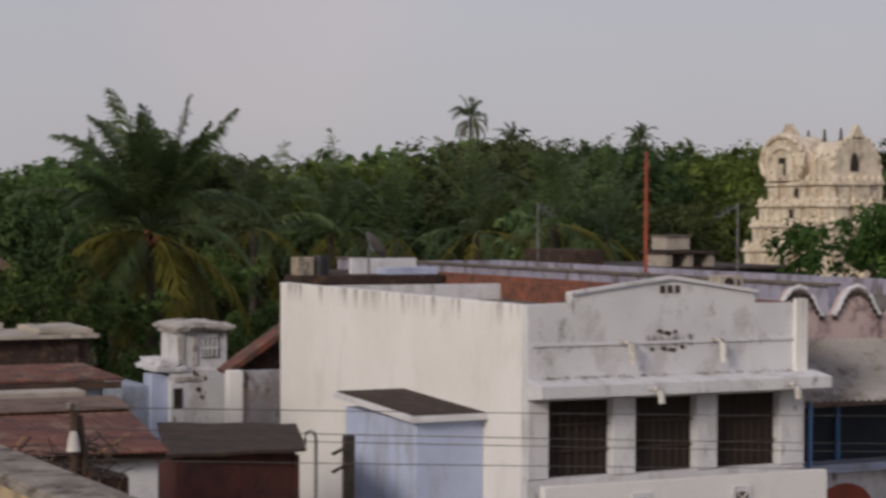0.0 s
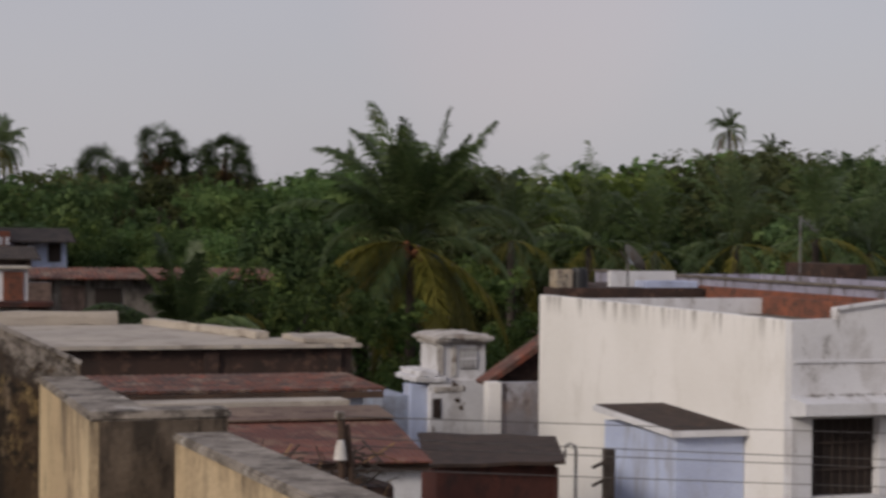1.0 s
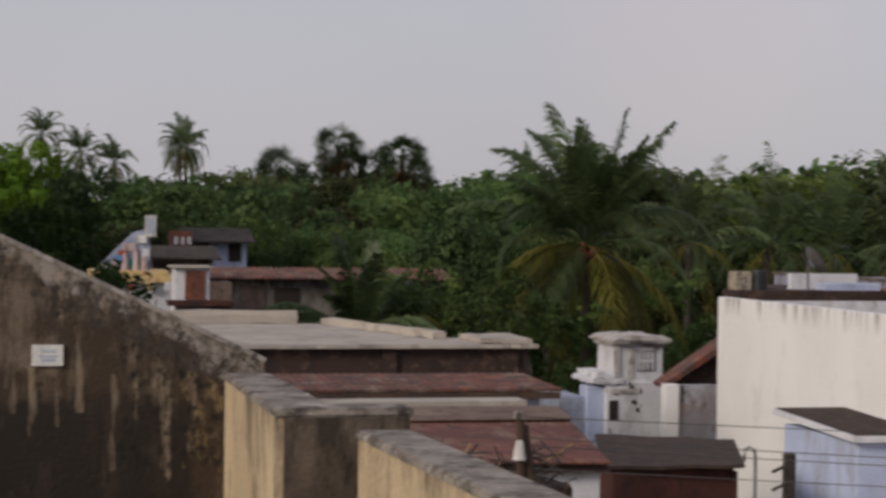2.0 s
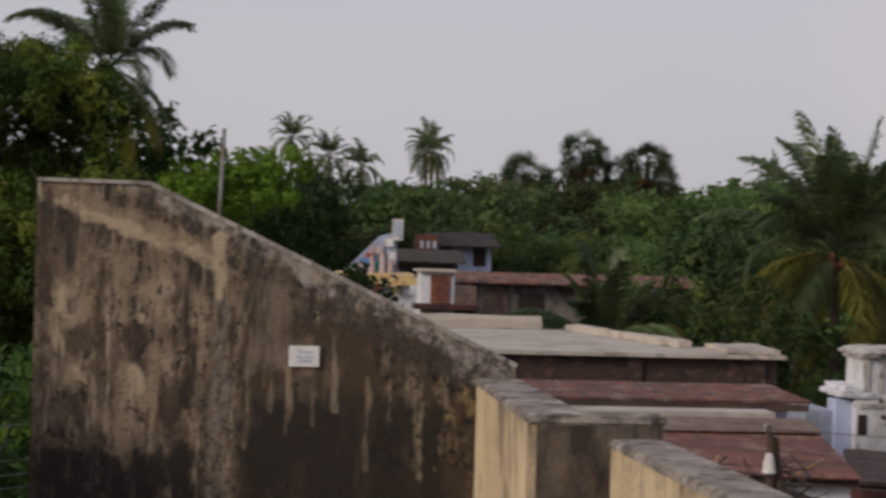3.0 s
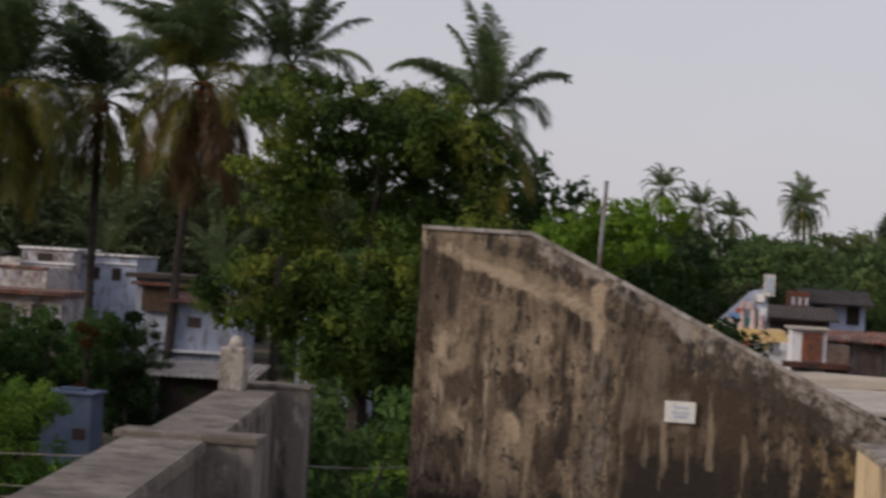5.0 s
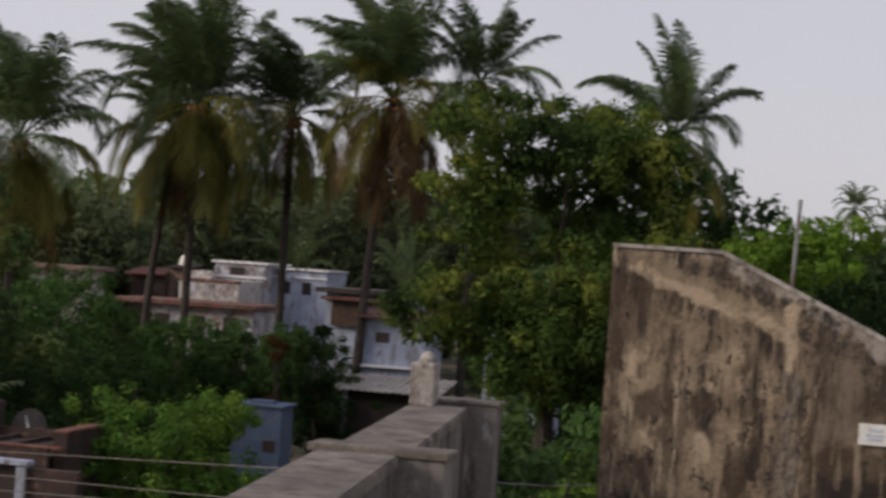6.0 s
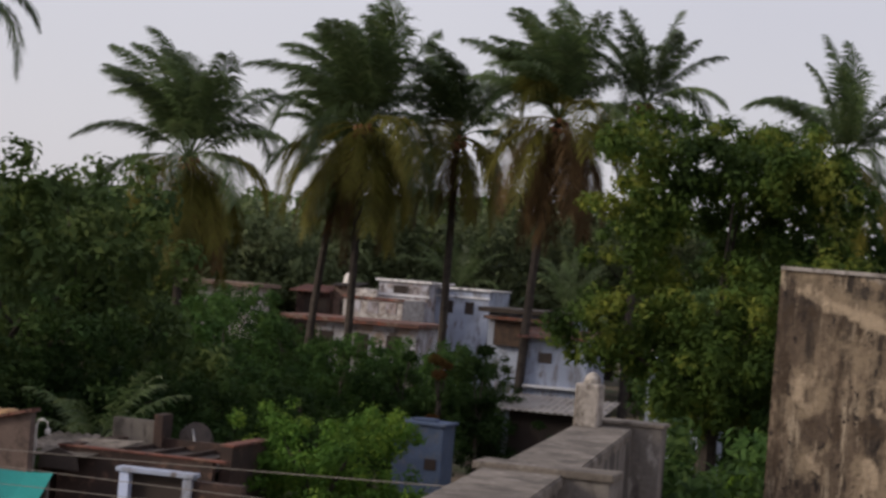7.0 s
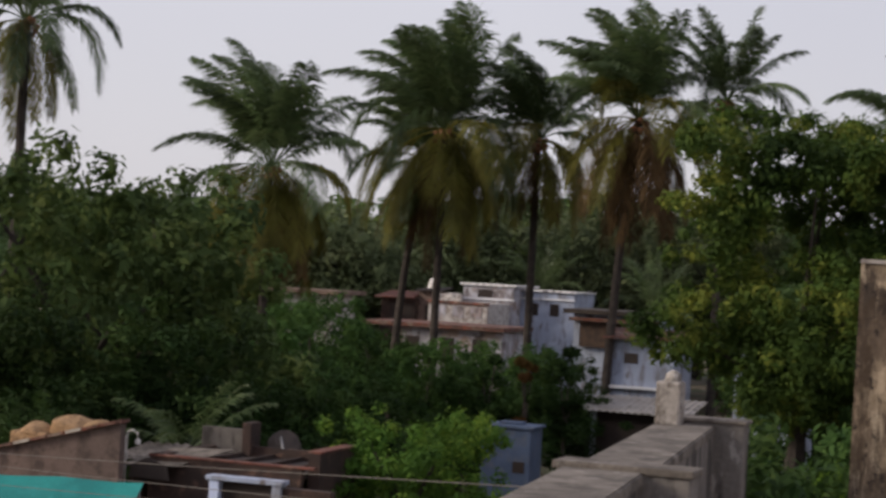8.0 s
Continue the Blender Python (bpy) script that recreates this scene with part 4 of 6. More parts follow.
pink = thing("pink_house", "faded pink house with a scalloped parapet and sheet awning", "house", (26, 33, 0))
prof = [(22.3, 5.0), (22.3, 6.95)]
for c in (23.97, 25.47, 26.97, 28.47):
    prof += [(c - 0.62, 6.95), (c - 0.45, 7.12), (c - 0.36, 7.30), (c - 0.2, 7.47), (c, 7.53), (c + 0.2, 7.47), (c + 0.36, 7.30), (c + 0.45, 7.12), (c + 0.62, 6.95)]
prof += [(30.2, 6.95), (30.2, 5.0)]
part("wall", prism(prof, 33.0, 33.2), PINK, pink, "scalloped parapet")
for c in (23.97, 25.47, 26.97, 28.47):
    arc = [(c - 0.62 + 0.02, 6.93), (c - 0.45, 7.14), (c - 0.36, 7.32), (c - 0.2, 7.49), (c, 7.55), (c + 0.2, 7.49), (c + 0.36, 7.32), (c + 0.45, 7.14), (c + 0.62 - 0.02, 6.93)]
    part("moulding", tube([(p[0], 32.97, p[1]) for p in arc], 0.055, 6), OLDWHITE, pink, "stepped moulding")
    for dx, dz in ((-0.58, 6.94), (-0.49, 7.06), (-0.41, 7.18), (-0.33, 7.30), (-0.22, 7.39), (-0.08, 7.44), (0.08, 7.44), (0.22, 7.39), (0.33, 7.30), (0.41, 7.18), (0.49, 7.06), (0.58, 6.94)):
        part("step", box(c + dx - 0.055, c + dx + 0.055, 32.93, 32.99, dz - 0.10, dz, 0.008), TARROOF, pink, "blackened stepped edge")
    part("disc", tube([(c, 32.99, 7.18), (c, 32.95, 7.18)], 0.15, 12), PINK, pink)
part("wall", box(22.3, 30.2, 33.0, 33.2, 0, 3.85), OLDWHITE, pink)
# One flat sheet paints the dark windows between the blue posts.
part("shutter", box(22.3, 30.2, 33.1, 33.2, 3.85, 5.0), NAVYIN, pink, "near-black blue sheet for unlit windows under the awning")
part("wall", box(22.3, 22.5, 33.2, 38, 0, 6.9), PINK, pink)
part("roof", box(22.5, 25.5, 33.2, 38, 6.5, 6.7), CEMENT, pink)
for xx in (23.2, 25.05, 26.9, 28.7):
    part("post", box(xx - 0.05, xx + 0.05, 33.02, 33.1, 3.85, 5.0), BLUEPAINT, pink, "blue painted post")
part("sill", box(22.3, 30.2, 32.6, 33.0, 3.66, 3.84), PALEBLUE, pink)
for c in (25.2, 27.6):
    arc = [(c - 0.75, 2.2)] + [(c - 0.75 * math.cos(math.pi * k / 12), 2.75 + 0.62 * math.sin(math.pi * k / 12)) for k in range(13)] + [(c + 0.75, 2.2)]
    part("arch", prism(arc, 32.96, 33.0), REDPAINT, pink, "red arched doorway")
part("awning", sheet((22.05, 30.6, 5.42), (29.5, 30.6, 5.30), (29.5, 33.0, 6.38), (22.05, 33.0, 6.48), 40, 0.03, 0.02), ASBESTOS, pink, "grey corrugated awning")
part("awning_post", tube([(22.6, 30.7, 0), (22.6, 30.7, 5.4)], 0.05, 8), BLUEPAINT, pink)
part("awning_post", tube([(28.8, 30.7, 0), (28.8, 30.7, 5.3)], 0.05, 8), BLUEPAINT, pink)

cooler = thing("air_cooler", "cream box air cooler with a round fan opening", "air cooler", (22.5, 33.5, 6.9))
part("case", box(22.2, 22.78, 33.25, 33.7, 6.9, 7.79, 0.02), SLAB, cooler)
part("fan_opening", tube([(22.42, 33.26, 7.64), (22.42, 33.235, 7.64)], 0.11, 14), DARKIN, cooler)
part("vent", box(22.62, 22.68, 33.235, 33.25, 7.58, 7.70), DARKIN, cooler)


# ---- roofs between the terrace and the white house ----
turret = thing("white_turret", "peeling whitewashed turret with a domed cap and louvred vents", "tower", (15.6, 48.2, 0))
part("wall", box(15.12, 16.42, 47.45, 49.0, 5.0, 6.02, 0.02), OLDWHITE, turret)
part("cap", crumbled(prism([(14.96, 6.02), (14.94, 6.12), (15.15, 6.19), (15.45, 6.24), (16.05, 6.24), (16.42, 6.19), (16.62, 6.12), (16.60, 6.02)], 47.2, 49.2, bevel=0.04), 0.05), CEMENTWHITE, turret, "rounded peeling cap")
part("wall", box(14.85, 16.65, 47.3, 49.2, 0, 5.02, 0.03), OLDWHITE, turret)
part("moulding", crumbled(box(14.45, 15.3, 47.25, 49.2, 4.98, 5.12, 0.03), 0.05), OLDWHITE, turret)
part("moulding", crumbled(box(14.6, 15.1, 47.35, 49.1, 5.12, 5.26, 0.03), 0.05), OLDWHITE, turret)
lou = part("louvre", box(15.72, 16.18, 47.42, 47.46, 5.30, 5.82), DARKIN, turret, "slatted vent")
for k in range(4):
    part("slat", box(15.74 + k * 0.115, 15.80 + k * 0.115, 47.39, 47.43, 5.32, 5.80), OLDWHITE, lou)
part("slat", box(15.72, 16.18, 47.385, 47.43, 5.54, 5.59), OLDWHITE, lou)
part("pilaster", box(15.08, 15.26, 47.41, 47.46, 5.12, 5.98, 0.015), CEMENTWHITE, turret, "peeling corner strip")
part("pilaster", box(15.48, 15.62, 47.41, 47.46, 5.12, 5.98, 0.015), CEMENTWHITE, turret, "peeling corner strip")
part("cornice", crumbled(box(15.04, 16.50, 47.38, 49.05, 5.94, 6.02, 0.02), 0.05), CEMENTWHITE, turret, "crumbling moulded cornice")
part("cornice", crumbled(box(14.95, 15.75, 47.26, 47.31, 4.72, 4.86, 0.02), 0.05), CEMENTWHITE, turret, "crumbling moulded cornice")
part("niche", box(14.93, 15.15, 47.27, 47.31, 4.05, 4.55), DARKIN, turret, "small dark recess")
for xx, zz, w in ((15.55, 4.86, 0.10), (15.75, 4.80, 0.07), (15.6, 4.5, 0.09), (15.48, 4.95, 0.05), (15.7, 4.30, 0.06)):
    part("flaked_patch", prism([(xx - w, zz), (xx, zz + 0.08), (xx + w, zz), (xx + w * 0.4, zz - 0.09)], 47.288, 47.30), TIMBER, turret, "flaked dark plaster")
part("annex", box(13.7, 14.4, 47.7, 49.6, 0, 4.62, 0.02), BLUEGREY, turret, "blue-washed side wall")
part("pillar", box(14.4, 14.86, 47.5, 48.2, 0, 4.9, 0.02), PALEBLUE, turret, "pale blue side pillar")

yard = thing("yard_wall", "whitewashed yard wall with an end pillar", "wall", (15.6, 43.6, 0), kind="structure")
part("wall", box(15.35, 16.9, 43.3, 43.5, 0, 5.28), VILLA, yard, "greying whitewash")
part("pillar", box(15.02, 15.35, 43.2, 43.55, 0, 5.30, 0.01), WHITEWASH, yard)

gable = thing("tiled_gable", "small gable roof of dark red clay tiles", "roof", (16.5, 46, 0))
part("roof", sheet((15.3, 44.2, 5.22), (17.4, 44.2, 6.62), (17.4, 45.0, 6.62), (15.3, 45.0, 5.22), 0, 0, 0.10), TILE, gable)
part("barge_board", prism([(15.28, 5.08), (15.28, 5.22), (17.4, 6.63), (17.4, 6.45)], 44.12, 44.2), TILE, gable)
# Dark wall colour stands in for the shaded inside below the tile edge.
part("wall", prism([(15.6, 0), (15.6, 5.2), (17.4, 6.4), (17.4, 0)], 44.45, 45.0), DARKBRICK, gable)

store = thing("tin_store", "low store of dark rusted sheets with a dusty roof", "shed", (11.5, 33, 0))
part("wall", box(9.85, 12.0, 31.05, 31.2, 0, 4.93), DARKRUST, store)
part("wall", box(9.85, 9.95, 31.2, 33.0, 0, 4.85), DARKRUST, store)
part("wall", box(11.95, 12.05, 31.0, 33.0, 0, 4.85), DARKRUST, store)
part("roof", sheet((9.65, 31.0, 4.97), (12.02, 30.6, 5.02), (13.5, 34.9, 4.95), (10.6, 34.6, 5.12), 2, 0.012, 0.06), BROWNROOF, store, "sagging dusty sheet roof")

rusty = thing("rusty_lean_to", "lean-to with a rusted corrugated roof and broken plaster wall", "shed", (6.3, 24, 0))
part("roof", sheet((4.9, 21.9, 6.24), (6.86, 21.9, 6.20), (7.2, 24.8, 6.42), (4.5, 24.8, 6.43), 24, 0.005, 0.02), RUST, rusty, "rust-red corrugated sheets")
part("roof", sheet((4.5, 24.6, 6.46), (7.18, 24.6, 6.46), (7.3, 25.8, 6.51), (4.5, 25.8, 6.52), 0, 0.02, 0.02), DUST, rusty, "dusty brown cover sheets")
part("wall", box(5.0, 6.80, 22.15, 22.35, 0, 6.12), OLDWHITE, rusty, "broken whitewashed wall")
part("wall", box(6.62, 6.80, 22.35, 25.5, 0, 6.15), OLDWHITE, rusty)
part("beam", box(4.9, 6.85, 22.0, 22.12, 6.08, 6.18), TIMBER, rusty)

strip = thing("concrete_strip", "pale concrete lintel slab over a dark gap", "slab", (6, 29, 0))
part("slab", box(3.4, 7.65, 28.6, 29.2, 6.17, 6.32, 0.01), SLAB, strip)
part("wall", box(3.4, 7.5, 28.75, 29.0, 0, 6.17), BLUEGREY, strip)

tiled = thing("tiled_house", "low house with a red clay tile roof", "house", (7, 34, 0))
part("wall", box(2.5, 9.4, 34.2, 35.9, 0, 5.98), BLUEGREY, tiled, "blue-washed wall under the eaves")
part("roof", sheet((2.2, 33.9, 6.04), (9.75, 33.9, 6.04), (9.55, 36.0, 6.17), (2.2, 36.0, 6.17), 46, 0.010, 0.05), TILE, tiled, "weathered red tiles")
part("fascia", box(2.2, 9.7, 33.82, 33.88, 5.86, 5.98), TIMBER, tiled)

flat = thing("flat_roof_house", "sooty brick house with a pale concrete flat roof", "house", (7, 46, 0))
part("wall", prism([(-1.0, 39.0), (10.5, 39.0), (10.4, 41.0), (9.05, 41.2), (7.55, 46.9), (-1.0, 47.1)], 0, 6.46, "z"), DARKBRICK, flat, "sooty brick front")
edge = [(-1.1 + 11.75 * k / 60, 38.76 + 0.10 * noise.noise(Vector((k * 0.9, 4.0, 0.0)))) for k in range(61)]
part("roof", prism(edge + [(10.55, 41.1), (9.15, 41.25), (7.65, 47.05), (-1.1, 47.25)], 6.46, 6.54, "z"), SLAB, flat, "pale sun-bleached roof slab with a crumbling edge")
part("kerb", crumbled(prism([(8.80, 40.6), (9.10, 40.6), (7.62, 47.0), (7.34, 47.0)], 6.54, 6.70, "z", bevel=0.01), 0.035, 9), SLAB, flat)
part("kerb", crumbled(box(-1.0, 6.75, 46.9, 47.15, 6.54, 6.86, 0.01), 0.035, 9), SLAB, flat)
part("kerb", crumbled(box(9.45, 10.55, 38.9, 41.0, 6.54, 6.65, 0.02), 0.035, 9), SLAB, flat)
part("pilaster", box(7.35, 7.65, 38.92, 39.0, 0, 6.42), DARKBRICK, flat)
part("pilaster", box(9.95, 10.25, 38.92, 39.0, 0, 6.42), DARKBRICK, flat)


# ---- temple tower and what stands near it ----
temple = thing("temple_tower", "cream limewashed temple gateway tower with tiers and a barrel vault top", "temple tower", (48, 64.5, 0))
TX, TY = 47.14, 62.36   # near corner of the neck


bm = bmesh.new()
bmesh.ops.create_icosphere(bm, subdivisions=1, radius=0.15)
DOME = finish(bm, "dome", TEMPLE)


def tier(z0, z1, grow, bays_x, bays_y):
    """One storey: body, plinth, cornice, pilasters, niches and a row of little domes over the cornice."""
    x0, x1, y0, y1 = TX - grow, TX + 1.9 + grow, TY - grow, TY + 4.2 + grow
    h = z1 - z0
    st = part("storey", box(x0, x1, y0, y1, z0, z1, 0.02), TEMPLE, temple)
    part("cornice", box(x0 - 0.16, x1 + 0.16, y0 - 0.16, y1 + 0.16, z1 - h * 0.22, z1 - h * 0.06, 0.05), TEMPLE, st)
    part("plinth", box(x0 - 0.10, x1 + 0.10, y0 - 0.10, y1 + 0.10, z0, z0 + h * 0.14, 0.03), TEMPLE, st)
    for k in range(bays_x + 1):
        xx = x0 + (x1 - x0) * k / bays_x
        part("pilaster", box(xx - 0.07, xx + 0.07, y0 - 0.08, y0, z0 + h * 0.14, z1 - h * 0.22), TEMPLE, st)
    for k in range(bays_y + 1):
        yy = y0 + (y1 - y0) * k / bays_y
        part("pilaster", box(x0 - 0.08, x0, yy - 0.08, yy + 0.08, z0 + h * 0.14, z1 - h * 0.22), TEMPLE, st)
    ym, xm = (y0 + y1) / 2, (x0 + x1) / 2
    for yc, half, out in ((ym, 0.55, 0.30), (y0 + 0.35, 0.35, 0.16), (y1 - 0.35, 0.35, 0.16)):
        bay = part("projecting_bay", box(x0 - out, x0, yc - half, yc + half, z0, z1 - h * 0.02, 0.02), TEMPLE, st)
        part("bay_cornice", box(x0 - out - 0.12, x0, yc - half - 0.10, yc + half + 0.10, z1 - h * 0.24, z1 - h * 0.10, 0.03), TEMPLE, st)
        if half > 0.5:
            # Flat dark sheet paints the shade of a niche without depth.
            part("niche_recess", box(x0 - out - 0.015, x0 - out, yc - 0.16, yc + 0.16, z0 + h * 0.16, z1 - h * 0.34), DARKIN, st)
    for xc, half, out in ((xm, 0.42, 0.26), (x0 + 0.28, 0.28, 0.15)):
        part("projecting_bay", box(xc - half, xc + half, y0 - out, y0, z0, z1 - h * 0.02, 0.02), TEMPLE, st)
        part("bay_cornice", box(xc - half - 0.09, xc + half + 0.09, y0 - out - 0.11, y0, z1 - h * 0.24, z1 - h * 0.10, 0.03), TEMPLE, st)
    part("niche", box(x0 - 0.02, x0, ym - 0.22, ym + 0.22, z0 + h * 0.16, z1 - h * 0.26), DARKIN, st)
    for k in range(bays_y * 2 + 1):
        o = put("dome", DOME, st)
        o.matrix_basis = pose(x0 - 0.05, y0 + (y1 - y0) * k / (bays_y * 2), z1 - 0.03) @ Matrix.Diagonal((1, 1, 1.2 if k % 2 else 1.9, 1))
    for k in range(bays_x * 2 + 1):
        o = put("dome", DOME, st)
        o.matrix_basis = pose(x0 + (x1 - x0) * k / (bays_x * 2), y0 - 0.05, z1 - 0.03) @ Matrix.Diagonal((1, 1, 1.2 if k % 2 else 1.9, 1))
    for k in range(bays_y):
        yy = y0 + (y1 - y0) * (k + 0.5) / bays_y
        part("bay", box(x0 - 0.14, x0, yy - 0.17, yy + 0.17, z0 + h * 0.12, z0 + h * (0.62 if k % 2 else 0.5), 0.02), TEMPLE, st)
    for k in range(bays_x):
        xx = x0 + (x1 - x0) * (k + 0.5) / bays_x
        part("bay", box(xx - 0.15, xx + 0.15, y0 - 0.14, y0, z0 + h * 0.12, z0 + h * (0.62 if k % 2 else 0.5), 0.02), TEMPLE, st)


tier(0.0, 4.4, 1.45, 4, 7)
tier(4.4, 6.7, 1.1, 4, 7)
tier(6.7, 7.8, 0.80, 4, 7)
tier(7.8, 8.8, 0.58, 3, 6)
tier(8.8, 9.6, 0.38, 3, 6)
tier(9.6, 10.5, 0.12, 3, 5)
MX = TX + 0.95
vault = [(MX + 1.05 * math.cos(a), 10.6 + 1.5 * max(0.0, math.sin(a)) ** 0.8) for a in [math.pi * k / 14 for k in range(15)]]
vault = [(vault[0][0] - 0.12, 10.45)] + vault + [(vault[-1][0] + 0.12, 10.45)]
part("vault", prism(vault, TY + 0.15, TY + 4.05), TEMPLE, temple, "barrel vault roof")
for yy in (TY - 0.10, TY + 4.05):
    ring = [(MX + 1.20 * math.cos(math.pi * k / 14), 10.5 + 1.75 * math.sin(math.pi * k / 14) ** 0.8) for k in range(15)]
    g = part("gable_arch", prism(ring, yy, yy + 0.26), TEMPLE, temple, "horseshoe gable end")
    part("recess", prism([(MX - 0.18 + (p[0] - MX) * 0.17, 10.85 + (p[1] - 10.5) * 0.42) for p in ring], yy - 0.03, yy), DARKIN, g)
    for k in range(1, 14):
        o = put("dome", DOME, g)
        o.matrix_basis = pose(MX + 1.20 * math.cos(math.pi * k / 14), yy + 0.1, 10.5 + 1.75 * math.sin(math.pi * k / 14) ** 0.8)
    part("crest", prism([(MX - 0.28, 12.15), (MX - 0.2, 12.45), (MX, 12.72), (MX + 0.2, 12.45), (MX + 0.28, 12.15)], yy, yy + 0.25), TEMPLE, g)
NY = TY + 3.0
arch = [(NY + 1.42 * math.cos(a), 11.32 + 1.02 * math.sin(a)) for a in [math.radians(-35 + 250 * k / 22) for k in range(23)]]
nasi = part("side_gable", prism([(NY + 1.15, 10.5)] + arch + [(NY - 1.15, 10.5)], TX - 0.50, MX, "x"), TEMPLE, temple, "broad horseshoe gable on the long side")
part("rim", tube([(TX - 0.52, p[0], p[1]) for p in arch], 0.12, 7), TEMPLE, nasi)
inner = [(NY + (p[0] - NY) * 0.62, 11.22 + (p[1] - 11.32) * 0.62) for p in arch]
part("rim", tube([(TX - 0.52, p[0], p[1]) for p in inner], 0.09, 7), TEMPLE, nasi)
part("niche", box(TX - 0.53, TX - 0.50, NY - 0.25, NY + 0.25, 10.75, 11.45), DARKIN, nasi)
part("pedestal", box(TX - 0.62, TX - 0.45, NY - 0.12, NY + 0.12, 10.6, 11.2, 0.04), TEMPLE, nasi)
for k in range(0, 23, 2):
    o = put("dome", DOME, nasi)
    o.matrix_basis = pose(TX - 0.45, arch[k][0], arch[k][1])
part("crest", prism([(NY - 0.34, 12.2), (NY - 0.26, 12.5), (NY, 12.85), (NY + 0.26, 12.5), (NY + 0.34, 12.2)], TX - 0.35, TX + 0.05, "x"), TEMPLE, nasi)
for k in range(2):
    yy = TY + 0.35 + k * 0.62
    w = 0.27
    part("side_arch", prism([(yy - w, 10.55), (yy - w, 11.0), (yy - w * 0.6, 11.3), (yy, 11.42), (yy + w * 0.6, 11.3), (yy + w, 11.0), (yy + w, 10.55)], TX - 0.24, TX + 0.1, "x"), TEMPLE, temple)
for yy in (TY + 1.0, TY + 2.1, TY + 3.2):
    part("finial", tube([(MX, yy, 11.95), (MX, yy, 12.2), (MX, yy, 12.3), (MX, yy, 12.62)], 0.11, 8, taper=0.04), TIMBER, temple, "dark metal finial")

mast = thing("red_mast", "tall red-painted lattice mast", "mast", (28.6, 46.6, 0))
part("pole", tube([(28.6, 46.6, 0), (28.6, 46.6, 10.85)], 0.075, 6, taper=0.05), REDPAINT, mast)
for k in range(10):
    part("rung", box(28.48, 28.72, 46.58, 46.62, 7.4 + k * 0.33, 7.43 + k * 0.33), REDPAINT, mast)
for ax, ay, z0, z1, sw in ((26.1, 48.4, 7.0, 9.4, 0.5), (31.5, 46.3, 7.0, 9.40, -0.75)):
    a = thing("roof_antenna", "thin grey antenna pole on a roof", "antenna", (ax, ay, z0))
    part("pole", tube([(ax, ay, z0), (ax, ay, z1)], 0.03, 6), METAL, a)
    part("boom", tube([(ax, ay, z1 - 0.05), (ax + sw, ay, z1 - 0.45)], 0.02, 6), METAL, a)
    for k in range(3):
        part("element", tube([(ax + sw * (0.3 + k * 0.3), ay - 0.3, z1 - 0.15 - k * 0.12), (ax + sw * (0.3 + k * 0.3), ay + 0.3, z1 - 0.15 - k * 0.12)], 0.01, 5), METAL, a)

cist = thing("rooftop_cistern", "grey concrete cistern on short legs over a low roof", "water tank", (37.4, 59.5, 0))
part("tank", box(37.0, 38.0, 58.9, 59.9, 7.80, 8.28, 0.03), SLAB, cist)
part("lid", box(36.93, 38.07, 58.83, 59.97, 8.28, 8.34, 0.01), CEMENT, cist)
part("slab", box(36.9, 39.2, 58.8, 60.6, 7.66, 7.74, 0.01), DARKBRICK, cist)
for xx in (37.0, 37.9, 38.8):
    part("leg", box(xx, xx + 0.25, 58.9, 60.2, 7.2, 7.66), SLAB, cist)
back = thing("low_house", "row of low brown flat roofs behind", "house", (38, 62, 0))
part("wall", box(35.0, 42.5, 58.8, 66, 0, 7.1), DARKBRICK, back)
part("roof", box(34.8, 42.7, 58.6, 66.2, 7.1, 7.2, 0.01), TARROOF, back)
part("parapet", box(35.0, 36.2, 62.0, 66, 7.2, 7.75), DARKBRICK, back)

rear = thing("rear_roof", "jumble of low walls on a rear roof", "house", (20, 49, 0))
part("wall", box(17.85, 21.9, 45.8, 47.0, 0, 7.45), DARKBRICK, rear)
part("wall", box(20.0, 21.9, 47.0, 52.0, 0, 7.42), DARKBRICK, rear)
part("wall", box(20.0, 21.9, 47.6, 47.8, 7.42, 7.85), OLDWHITE, rear)
part("slab", box(20.4, 21.9, 46.2, 46.9, 7.45, 7.62, 0.01), PALEBLUE, rear)
block = thing("plaster_cube", "peach plastered block on the roof", "block", (18.1, 46.6, 7.45))
part("block", box(17.9, 18.35, 46.2, 46.7, 7.45, 7.92, 0.02), PATCH, block)
drum = thing("water_drum", "black plastic water drum on the roof", "water tank", (18.6, 46.4, 7.45))
part("drum", tube([(18.6, 46.4, 7.45), (18.6, 46.4, 7.85), (18.6, 46.4, 7.95)], 0.24, 16, taper=0.20), BLACKTANK, drum)
dish = thing("satellite_dish", "grey satellite dish tilted on a short mast", "satellite dish", (19.8, 46.0, 7.45))
part("mast", tube([(19.8, 46.0, 7.45), (19.8, 46.0, 8.15)], 0.035, 8), METAL, dish)
bm = bmesh.new()
bmesh.ops.create_cone(bm, cap_ends=False, segments=20, radius1=0.12, radius2=0.42, depth=0.16, matrix=pose(19.9, 45.9, 8.2, 0, 55, 0))
part("bowl", bm, METAL, dish)
part("feed_arm", tube([(19.8, 46.0, 8.1), (19.5, 45.8, 8.42)], 0.02, 6), METAL, dish)


